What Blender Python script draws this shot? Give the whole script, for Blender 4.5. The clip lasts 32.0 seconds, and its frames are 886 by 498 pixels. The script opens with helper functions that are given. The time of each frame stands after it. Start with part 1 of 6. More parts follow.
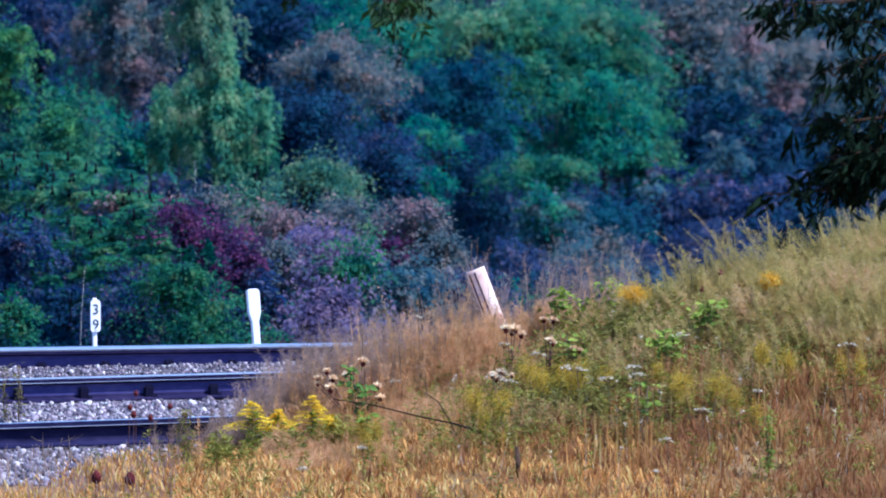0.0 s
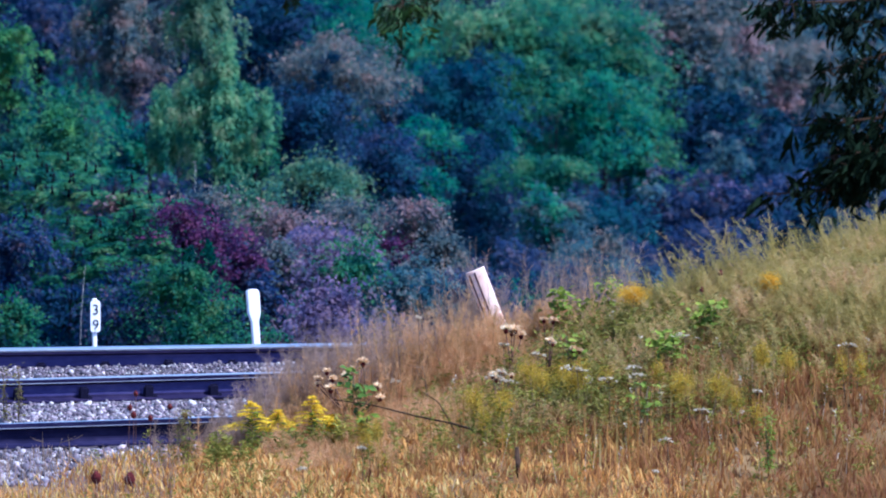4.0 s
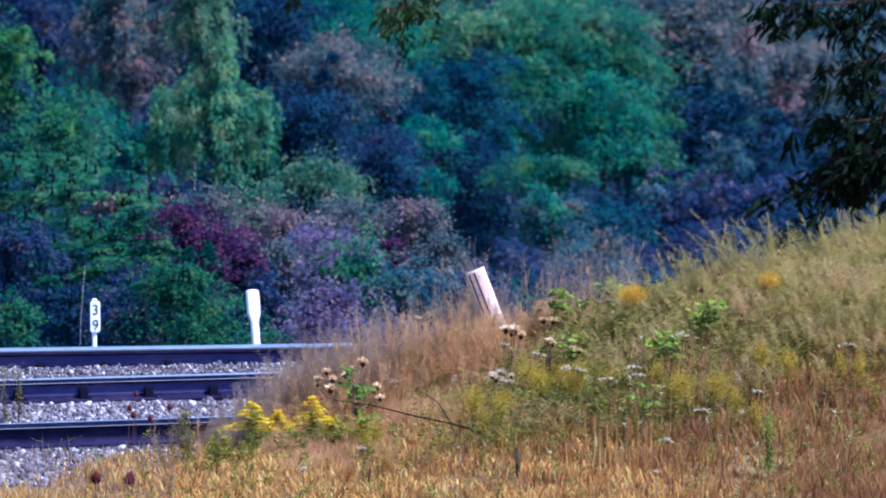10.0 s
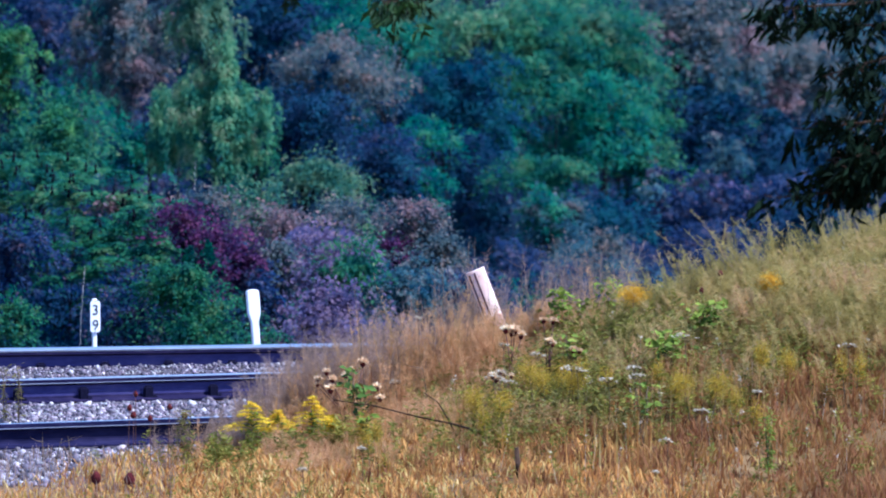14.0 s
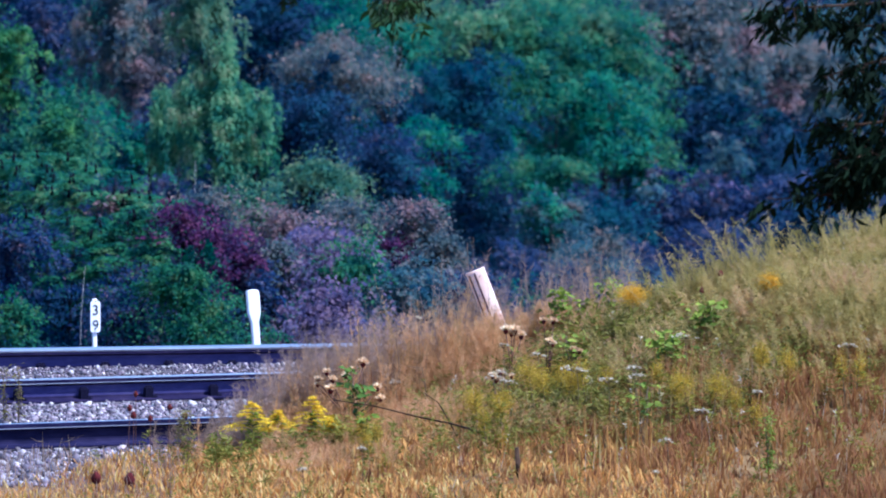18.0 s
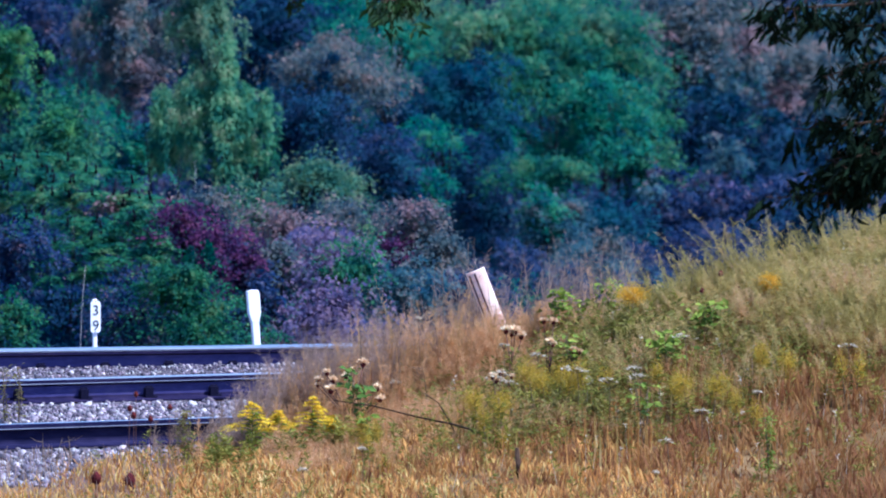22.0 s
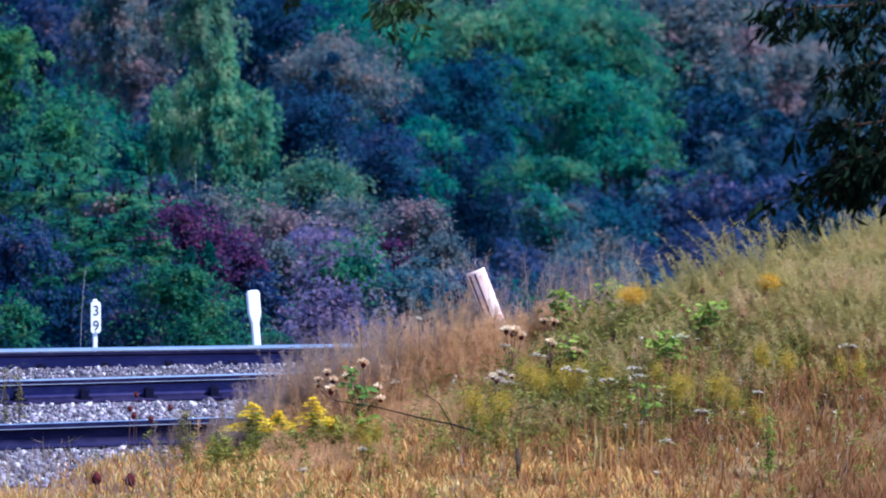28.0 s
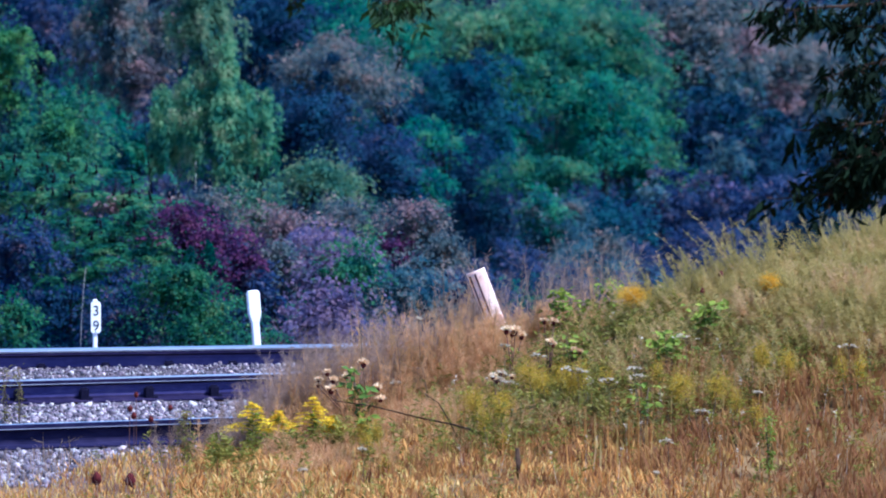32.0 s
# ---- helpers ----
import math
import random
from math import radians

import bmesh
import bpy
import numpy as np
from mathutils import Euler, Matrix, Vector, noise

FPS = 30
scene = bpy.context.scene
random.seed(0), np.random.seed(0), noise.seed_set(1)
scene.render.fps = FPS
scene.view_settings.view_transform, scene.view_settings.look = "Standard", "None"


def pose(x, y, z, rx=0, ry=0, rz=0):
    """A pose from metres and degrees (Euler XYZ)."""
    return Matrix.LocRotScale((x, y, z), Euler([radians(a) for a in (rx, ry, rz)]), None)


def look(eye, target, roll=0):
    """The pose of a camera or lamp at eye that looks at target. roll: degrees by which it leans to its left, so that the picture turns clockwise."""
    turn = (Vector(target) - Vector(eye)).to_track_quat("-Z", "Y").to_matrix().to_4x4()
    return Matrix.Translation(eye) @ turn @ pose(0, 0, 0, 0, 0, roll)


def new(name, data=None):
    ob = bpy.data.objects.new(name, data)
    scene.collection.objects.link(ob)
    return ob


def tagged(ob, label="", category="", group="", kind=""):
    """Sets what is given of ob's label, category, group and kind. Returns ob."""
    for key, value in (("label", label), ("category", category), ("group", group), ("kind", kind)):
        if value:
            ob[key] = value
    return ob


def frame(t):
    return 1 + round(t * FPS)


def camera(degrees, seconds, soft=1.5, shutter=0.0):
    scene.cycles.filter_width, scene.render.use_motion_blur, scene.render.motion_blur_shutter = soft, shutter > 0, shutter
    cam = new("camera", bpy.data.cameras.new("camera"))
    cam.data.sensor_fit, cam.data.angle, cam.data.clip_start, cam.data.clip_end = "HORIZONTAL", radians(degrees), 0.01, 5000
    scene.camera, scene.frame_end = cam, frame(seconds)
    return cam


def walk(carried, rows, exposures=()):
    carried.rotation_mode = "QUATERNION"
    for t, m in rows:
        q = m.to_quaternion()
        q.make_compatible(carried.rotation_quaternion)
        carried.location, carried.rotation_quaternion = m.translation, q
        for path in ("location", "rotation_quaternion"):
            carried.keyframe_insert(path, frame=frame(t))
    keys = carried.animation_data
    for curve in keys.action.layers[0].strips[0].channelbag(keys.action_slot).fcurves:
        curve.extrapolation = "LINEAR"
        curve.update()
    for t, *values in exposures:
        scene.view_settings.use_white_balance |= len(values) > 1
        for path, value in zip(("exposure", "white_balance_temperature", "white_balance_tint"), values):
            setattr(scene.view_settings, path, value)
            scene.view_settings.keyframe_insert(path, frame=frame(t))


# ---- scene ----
FOV = 3.9
cam = camera(FOV, 32.0, soft=2.0)
cam.data.dof.use_dof, cam.data.dof.focus_distance, cam.data.dof.aperture_fstop = True, 97.0, 6.3
EYE = (0.0, 0.0, 7.8)
DOWN = math.degrees(math.atan(0.06526))
# A long lens on a tripod that settles by a few thousandths of a degree.
walk(cam, [(0, pose(*EYE, 90 - DOWN - 0.0022, 0, 0.0012)),
           (6, pose(*EYE, 90 - DOWN - 0.0005, 0, 0.0005)),
           (12, pose(*EYE, 90 - DOWN, 0, 0)),
           (20, pose(*EYE, 90 - DOWN + 0.0013, 0, 0.0010)),
           (26, pose(*EYE, 90 - DOWN + 0.0030, 0, 0.0022)),
           (32, pose(*EYE, 90 - DOWN + 0.0034, 0, 0.0026))],
     exposures=[(0, 1.04, 4630, 20), (32, 1.04, 4630, 20)])

# ---- world and sun ----
world = bpy.data.worlds.new("world")
scene.world = world
world.use_nodes = True
sky = world.node_tree.nodes.new("ShaderNodeTexSky")
sky.sky_type, sky.sun_disc = "NISHITA", False
sky.sun_elevation, sky.sun_rotation = radians(54), radians(107)
background = world.node_tree.nodes["Background"]
background.inputs["Strength"].default_value = 0.115
world.node_tree.links.new(sky.outputs["Color"], background.inputs["Color"])
sun = new("sun", bpy.data.lights.new("sun", "SUN"))
sun.data.energy, sun.data.angle, sun.data.color = 4.5, radians(0.5), (1.0, 0.91, 0.76)
SUN_FROM = Vector((math.sin(radians(107)) * math.cos(radians(54)), math.cos(radians(107)) * math.cos(radians(54)), math.sin(radians(54))))
sun.matrix_world = look(SUN_FROM * 200, (0, 0, 0))


# ---- materials ----
def shader(name, rough=0.7, metal=0.0):
    m = bpy.data.materials.new(name)
    m.use_nodes = True
    b = m.node_tree.nodes["Principled BSDF"]
    b.inputs["Roughness"].default_value, b.inputs["Metallic"].default_value = rough, metal
    return m, m.node_tree.nodes, m.node_tree.links, b


def ramp(nodes, colours):
    r = nodes.new("ShaderNodeValToRGB")
    e = r.color_ramp.elements
    for i, c in enumerate(colours):
        at = i / max(1, len(colours) - 1)
        if i < 2:
            e[i].position, e[i].color = at, (*c, 1)
        else:
            e.new(at).color = (*c, 1)
    e[0].position, e[1].position = 0, 1 / max(1, len(colours) - 1)
    return r


def leaf_material(name, colours, through_light=0.25, patch=4.2, rough=0.75, single=0.22):
    """Leaf by leaf one of the colours, shifted in patches over the plant."""
    m, nodes, links, b = shader(name, rough)
    b.inputs["Specular IOR Level"].default_value = 0.2
    geo, tex, obj = nodes.new("ShaderNodeNewGeometry"), nodes.new("ShaderNodeTexNoise"), nodes.new("ShaderNodeTexCoord")
    tex.inputs["Scale"].default_value, tex.inputs["Detail"].default_value = patch, 4
    links.new(obj.outputs["Object"], tex.inputs["Vector"])
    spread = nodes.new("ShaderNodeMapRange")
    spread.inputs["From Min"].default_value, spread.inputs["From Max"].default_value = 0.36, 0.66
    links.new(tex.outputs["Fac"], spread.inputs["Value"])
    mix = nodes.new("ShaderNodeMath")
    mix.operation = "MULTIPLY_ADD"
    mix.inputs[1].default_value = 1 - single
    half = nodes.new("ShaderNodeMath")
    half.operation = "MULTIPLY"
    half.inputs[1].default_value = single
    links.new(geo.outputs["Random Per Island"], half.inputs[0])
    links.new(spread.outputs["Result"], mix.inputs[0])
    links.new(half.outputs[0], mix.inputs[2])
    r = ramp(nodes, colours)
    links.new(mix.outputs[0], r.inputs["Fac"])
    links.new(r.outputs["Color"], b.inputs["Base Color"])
    thin, add = nodes.new("ShaderNodeBsdfTranslucent"), nodes.new("ShaderNodeMixShader")
    links.new(r.outputs["Color"], thin.inputs["Color"])
    add.inputs["Fac"].default_value = through_light
    links.new(b.outputs["BSDF"], add.inputs[1])
    links.new(thin.outputs["BSDF"], add.inputs[2])
    links.new(add.outputs["Shader"], nodes["Material Output"].inputs["Surface"])
    return m


def grained(name, colours, scale=20, rough=0.7, metal=0.0, bump=0.2, stretch=(1, 1, 1), by_object=False):
    """Colours mixed by noise at two scales, with fine relief."""
    m, nodes, links, b = shader(name, rough, metal)
    if rough >= 0.8:
        b.inputs["Specular IOR Level"].default_value = 0.06
    obj, move = nodes.new("ShaderNodeTexCoord"), nodes.new("ShaderNodeMapping")
    move.inputs["Scale"].default_value = stretch
    links.new(obj.outputs["Object"], move.inputs["Vector"])
    fine, wide = nodes.new("ShaderNodeTexNoise"), nodes.new("ShaderNodeTexNoise")
    fine.inputs["Scale"].default_value, fine.inputs["Detail"].default_value = scale, 6
    wide.inputs["Scale"].default_value, wide.inputs["Detail"].default_value = scale * 0.13, 3
    links.new(move.outputs["Vector"], fine.inputs["Vector"])
    links.new(move.outputs["Vector"], wide.inputs["Vector"])
    both = nodes.new("ShaderNodeMath")
    both.operation = "ADD"
    links.new(fine.outputs["Fac"], both.inputs[0])
    links.new(wide.outputs["Fac"], both.inputs[1])
    last = both.outputs[0]
    if by_object:
        info, plus = nodes.new("ShaderNodeObjectInfo"), nodes.new("ShaderNodeMath")
        plus.operation = "MULTIPLY_ADD"
        plus.inputs[1].default_value = 0.6
        minus = nodes.new("ShaderNodeMath")
        minus.operation = "SUBTRACT"
        minus.inputs[1].default_value = 0.3
        links.new(last, minus.inputs[0])
        links.new(info.outputs["Random"], plus.inputs[0])
        links.new(minus.outputs[0], plus.inputs[2])
        last = plus.outputs[0]
    spread = nodes.new("ShaderNodeMapRange")
    spread.inputs["From Min"].default_value, spread.inputs["From Max"].default_value = 0.65, 1.35
    links.new(last, spread.inputs["Value"])
    r = ramp(nodes, colours)
    links.new(spread.outputs["Result"], r.inputs["Fac"])
    links.new(r.outputs["Color"], b.inputs["Base Color"])
    relief = nodes.new("ShaderNodeBump")
    relief.inputs["Strength"].default_value, relief.inputs["Distance"].default_value = bump, 0.01
    links.new(fine.outputs["Fac"], relief.inputs["Height"])
    links.new(relief.outputs["Normal"], b.inputs["Normal"])
    return m


def island_material(name, colours, rough=0.8, scale=60):
    """Piece by piece one of the colours, for joined stones."""
    m, nodes, links, b = shader(name, rough)
    geo, tex = nodes.new("ShaderNodeNewGeometry"), nodes.new("ShaderNodeTexNoise")
    tex.inputs["Scale"].default_value, tex.inputs["Detail"].default_value = scale, 4
    r = ramp(nodes, colours)
    mix = nodes.new("ShaderNodeMix")
    mix.data_type, mix.blend_type = "RGBA", "MULTIPLY"
    mix.inputs["Factor"].default_value = 0.5
    links.new(geo.outputs["Random Per Island"], r.inputs["Fac"])
    links.new(r.outputs["Color"], mix.inputs["A"])
    links.new(tex.outputs["Color"], mix.inputs["B"])
    links.new(mix.outputs["Result"], b.inputs["Base Color"])
    return m


# Woodland ramps run navy to pale: clump shade and lit tips are painted in.
LEAF = {
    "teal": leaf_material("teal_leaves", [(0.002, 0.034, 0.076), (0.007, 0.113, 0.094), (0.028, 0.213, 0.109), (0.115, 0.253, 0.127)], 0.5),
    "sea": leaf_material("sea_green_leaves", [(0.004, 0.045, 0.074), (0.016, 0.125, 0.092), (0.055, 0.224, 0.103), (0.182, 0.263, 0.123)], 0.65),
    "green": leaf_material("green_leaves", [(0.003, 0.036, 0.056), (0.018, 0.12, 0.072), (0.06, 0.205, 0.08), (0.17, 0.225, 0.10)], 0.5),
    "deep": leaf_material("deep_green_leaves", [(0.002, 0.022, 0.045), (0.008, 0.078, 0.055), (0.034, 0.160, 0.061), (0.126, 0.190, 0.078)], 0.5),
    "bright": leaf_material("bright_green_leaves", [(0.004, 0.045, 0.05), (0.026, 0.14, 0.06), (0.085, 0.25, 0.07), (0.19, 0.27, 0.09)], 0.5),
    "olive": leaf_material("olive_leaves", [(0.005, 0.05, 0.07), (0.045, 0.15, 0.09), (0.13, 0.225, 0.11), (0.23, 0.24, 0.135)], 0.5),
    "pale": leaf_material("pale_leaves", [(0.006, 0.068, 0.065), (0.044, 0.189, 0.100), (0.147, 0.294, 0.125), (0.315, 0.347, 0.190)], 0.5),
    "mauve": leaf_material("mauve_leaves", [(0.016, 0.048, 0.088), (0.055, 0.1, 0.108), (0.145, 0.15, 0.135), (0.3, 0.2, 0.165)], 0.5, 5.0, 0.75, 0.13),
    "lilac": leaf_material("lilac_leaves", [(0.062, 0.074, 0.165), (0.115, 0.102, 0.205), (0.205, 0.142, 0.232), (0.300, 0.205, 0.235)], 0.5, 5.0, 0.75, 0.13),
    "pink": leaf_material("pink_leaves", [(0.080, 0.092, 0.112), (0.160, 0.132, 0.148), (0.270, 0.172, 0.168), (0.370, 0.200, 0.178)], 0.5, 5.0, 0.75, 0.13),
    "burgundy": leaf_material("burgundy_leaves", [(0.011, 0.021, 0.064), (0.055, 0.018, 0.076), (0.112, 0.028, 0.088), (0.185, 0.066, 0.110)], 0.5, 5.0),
    # Blue haze of distance is painted into this leaf colour.
    "haze": leaf_material("haze_tinted_leaves", [(0.008, 0.045, 0.10), (0.028, 0.10, 0.135), (0.09, 0.16, 0.16), (0.25, 0.2, 0.185)], 0.5, 5.0, 0.75, 0.13),
    # The woods' shaded gaps are put into these dark leaf colours.
    "blue": leaf_material("shaded_gap_leaves", [(0.001, 0.013, 0.048), (0.002, 0.030, 0.072), (0.006, 0.058, 0.086)], 0.3),
    "navy": leaf_material("half_shaded_leaves", [(0.002, 0.026, 0.07), (0.005, 0.06, 0.10), (0.012, 0.11, 0.115)], 0.5),
    "violet": leaf_material("shaded_violet_leaves", [(0.001, 0.012, 0.065), (0.007, 0.031, 0.100), (0.036, 0.057, 0.112), (0.145, 0.093, 0.118)], 0.4, 5.0),
    # One tree's leaves twice: sun painted into sprigs, shade into near-black boughs.
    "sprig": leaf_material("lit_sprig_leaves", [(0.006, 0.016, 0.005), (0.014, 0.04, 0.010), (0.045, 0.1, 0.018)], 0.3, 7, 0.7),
    "dark": leaf_material("shaded_bough_leaves", [(0.0015, 0.005, 0.002), (0.004, 0.010, 0.004), (0.008, 0.019, 0.007)], 0.08, 4, 0.85),
}
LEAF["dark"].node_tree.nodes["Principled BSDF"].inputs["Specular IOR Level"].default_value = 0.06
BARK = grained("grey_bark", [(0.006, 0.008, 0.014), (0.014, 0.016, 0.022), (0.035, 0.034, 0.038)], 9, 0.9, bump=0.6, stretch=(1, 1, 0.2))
PALE_BARK = grained("pale_bark", [(0.2, 0.2, 0.19), (0.4, 0.39, 0.37), (0.55, 0.53, 0.5)], 14, 0.8, bump=0.4)
DARK_BARK = grained("dark_bark", [(0.018, 0.010, 0.006), (0.042, 0.025, 0.015), (0.07, 0.043, 0.026)], 20, 0.9, bump=0.5)
# Sky blue is painted into the rail steel colours; the web is lighter.
RAIL_SIDE = grained("rusty_sky_tinted_steel", [(0.006, 0.005, 0.02), (0.014, 0.011, 0.038), (0.03, 0.022, 0.055)], 30, 0.8, 0.0, 0.3, (0.3, 1, 1))
RAIL_WEB = grained("lighter_rail_web", [(0.036, 0.034, 0.11), (0.058, 0.052, 0.155), (0.09, 0.076, 0.18)], 30, 0.8, 0.0, 0.3, (0.3, 1, 1))
OLD_RAIL = grained("weathered_spare_rail", [(0.005, 0.005, 0.018), (0.012, 0.011, 0.038), (0.026, 0.022, 0.06)], 20, 0.85, 0.0, 0.4, (0.3, 1, 1))
# Pale strip along the lower edge of the rail head.
RAIL_LIP = grained("pale_rail_lip", [(0.10, 0.11, 0.16), (0.2, 0.21, 0.27), (0.32, 0.33, 0.38)], 9, 0.6, 0.3, 0.2, (0.2, 1, 1))
ANCHOR = grained("blackened_anchor_steel", [(0.005, 0.005, 0.016), (0.010, 0.009, 0.026), (0.018, 0.015, 0.034)], 40, 0.85, 0.0, 0.3)
RAIL_TOP = grained("polished_rail_head", [(0.35, 0.38, 0.42), (0.5, 0.53, 0.58), (0.62, 0.64, 0.66)], 25, 0.28, 0.9, 0.05, (0.1, 1, 1))
TIE_WOOD = grained("creosoted_wood", [(0.02, 0.016, 0.014), (0.05, 0.038, 0.032), (0.11, 0.085, 0.07)], 18, 0.9, bump=0.6, stretch=(6, 0.6, 1), by_object=True)
IRON = grained("rusted_iron", [(0.012, 0.010, 0.012), (0.03, 0.02, 0.018), (0.07, 0.035, 0.025)], 60, 0.85, 0.2, 0.4)
STONES = island_material("crushed_limestone", [(0.05, 0.04, 0.055), (0.105, 0.082, 0.102), (0.15, 0.12, 0.142), (0.2, 0.162, 0.19), (0.29, 0.24, 0.255), (0.7, 0.62, 0.58)])
STONE_ONE = grained("limestone_piece", [(0.07, 0.062, 0.072), (0.16, 0.145, 0.16), (0.44, 0.42, 0.41)], 50, 0.85, bump=0.4, by_object=True)
GRAVEL = grained("gravel_bed", [(0.06, 0.05, 0.055), (0.11, 0.095, 0.105), (0.19, 0.17, 0.175)], 26, 0.95, bump=0.9)
SOIL = grained("weedy_soil", [(0.072, 0.042, 0.018), (0.15, 0.09, 0.035), (0.235, 0.155, 0.066)], 7, 0.95, bump=0.8)
# Leaf litter with the wood's shade painted in as near-black blue.
FOREST_FLOOR = grained("shaded_leaf_litter", [(0.003, 0.006, 0.012), (0.008, 0.014, 0.018), (0.02, 0.026, 0.022)], 3, 0.95, bump=0.8)
WHITE_PAINT = grained("white_enamel", [(0.8, 0.8, 0.8), (0.88, 0.88, 0.88), (0.9, 0.9, 0.89)], 30, 0.45, bump=0.05)
BLACK_PAINT = grained("black_paint", [(0.012, 0.012, 0.014), (0.02, 0.02, 0.022), (0.03, 0.03, 0.03)], 40, 0.6, bump=0.05)
PINK_PAINT = grained("sunbleached_pink_plastic", [(0.78, 0.46, 0.34), (0.9, 0.68, 0.54), (0.93, 0.81, 0.69)], 14, 0.5, bump=0.1)
SALMON_PAINT = grained("salmon_plastic", [(0.7, 0.36, 0.26), (0.84, 0.5, 0.38), (0.88, 0.64, 0.52)], 14, 0.5, bump=0.1)
MAUVE_LABEL = grained("faded_mauve_label", [(0.55, 0.36, 0.33), (0.7, 0.5, 0.46), (0.8, 0.63, 0.57)], 40, 0.6, bump=0.05)
DARK_LABEL = grained("faded_maroon_label", [(0.04, 0.015, 0.02), (0.075, 0.03, 0.035), (0.15, 0.07, 0.07)], 40, 0.6, bump=0.05)
STRAW = leaf_material("straw_blades", [(0.14, 0.05, 0.015), (0.48, 0.21, 0.045), (0.68, 0.365, 0.09), (0.46, 0.34, 0.08), (0.95, 0.7, 0.27)], 0.4, 5.0, 0.7, 0.75)
RUSSET = leaf_material("russet_blades", [(0.12, 0.043, 0.018), (0.28, 0.118, 0.042), (0.33, 0.18, 0.046), (0.49, 0.245, 0.085)], 0.45, 2.6, 0.75, 0.5)
HAY = leaf_material("pale_olive_plumes", [(0.22, 0.18, 0.05), (0.36, 0.3, 0.08), (0.48, 0.385, 0.118), (0.58, 0.42, 0.17), (0.56, 0.34, 0.18)], 0.6, 3.0, 0.8, 0.3)
PANICLE = leaf_material("pinkish_panicles", [(0.24, 0.19, 0.06), (0.44, 0.28, 0.10), (0.6, 0.34, 0.14), (0.66, 0.4, 0.185), (0.8, 0.54, 0.28)], 0.55, 4.0, 0.8, 0.45)
VEIL = leaf_material("mauve_grass_heads", [(0.24, 0.165, 0.11), (0.36, 0.25, 0.175), (0.48, 0.345, 0.26)], 0.5, 2.2, 0.8)
WEED = leaf_material("weed_leaves", [(0.1, 0.11, 0.018), (0.2, 0.2, 0.028), (0.36, 0.31, 0.055)], 0.4, 3.0)
SAGE = leaf_material("sage_leaves", [(0.11, 0.10, 0.025), (0.2, 0.18, 0.045), (0.3, 0.26, 0.085)], 0.45, 5.0)
CREST = leaf_material("yellow_green_leaves", [(0.12, 0.12, 0.02), (0.2, 0.19, 0.03), (0.32, 0.26, 0.06)], 0.45, 4.0)
FRESH = leaf_material("dark_fresh_leaves", [(0.03, 0.07, 0.012), (0.08, 0.15, 0.018), (0.18, 0.26, 0.03)], 0.35, 6)
HERB = leaf_material("fresh_green_leaves", [(0.06, 0.1, 0.014), (0.17, 0.23, 0.02), (0.34, 0.38, 0.045)], 0.35, 6)
FLOWER = leaf_material("goldenrod_florets", [(0.68, 0.43, 0.008), (0.88, 0.64, 0.012), (0.9, 0.72, 0.03)], 0.25, 9)
OCHRE = leaf_material("faded_goldenrod_florets", [(0.27, 0.2, 0.02), (0.46, 0.32, 0.02), (0.6, 0.4, 0.03)], 0.35, 9, 0.75, 0.5)
AMBER = leaf_material("amber_goldenrod_florets", [(0.5, 0.29, 0.015), (0.68, 0.4, 0.018), (0.78, 0.5, 0.025)], 0.35, 9, 0.75, 0.5)
STALK = grained("dry_stalks", [(0.07, 0.05, 0.03), (0.14, 0.10, 0.065), (0.25, 0.185, 0.12)], 40, 0.85, bump=0.2)
RED_STALK = grained("reddish_stalks", [(0.06, 0.026, 0.024), (0.11, 0.055, 0.045), (0.18, 0.10, 0.08)], 40, 0.85, bump=0.2)
SEED_BROWN = grained("brown_seed_heads", [(0.035, 0.008, 0.010), (0.09, 0.017, 0.017), (0.16, 0.038, 0.032)], 90, 0.9, bump=0.8)
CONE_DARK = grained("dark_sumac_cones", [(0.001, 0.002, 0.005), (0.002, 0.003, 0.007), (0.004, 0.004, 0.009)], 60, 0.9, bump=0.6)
DOWN_WHITE = leaf_material("white_seed_down", [(0.55, 0.34, 0.17), (0.86, 0.65, 0.38), (0.95, 0.83, 0.57)], 0.3, 12)
UMBEL_WHITE = leaf_material("white_florets", [(0.32, 0.27, 0.17), (0.52, 0.45, 0.31), (0.72, 0.64, 0.48)], 0.25, 12)


# ---- mesh helpers ----
def part(name, bm, material, parent=None, label=""):
    me = bpy.data.meshes.new(name)
    bm.to_mesh(me)
    bm.free()
    me.materials.append(material)
    ob = new(name, me)
    ob.parent = parent
    if label:
        ob["label"] = label
    return ob


def sheet(name, verts, faces, material, parent=None, smooth=False):
    """One mesh object from arrays; all faces have the same number of corners."""
    verts, faces = np.asarray(verts, float), np.asarray(faces, int)
    me = bpy.data.meshes.new(name)
    n, k = faces.shape
    me.vertices.add(len(verts))
    me.vertices.foreach_set("co", verts.ravel())
    me.loops.add(n * k)
    me.loops.foreach_set("vertex_index", faces.ravel())
    me.polygons.add(n)
    me.polygons.foreach_set("loop_start", np.arange(0, n * k, k))
    if smooth:
        me.polygons.foreach_set("use_smooth", np.ones(n, bool))
    me.update(calc_edges=True)
    me.materials.append(material)
    ob = new(name, me)
    ob.parent = parent
    return ob


def thing(name, x, y, z, label, category, group="", kind="", turn=0):
    ob = new(name)
    ob.matrix_world = pose(x, y, z, 0, 0, turn)
    ob.empty_display_size = 0.1
    return tagged(ob, label, category, group, kind)


def unit(v):
    return v / np.maximum(np.linalg.norm(v, axis=-1, keepdims=True), 1e-9)


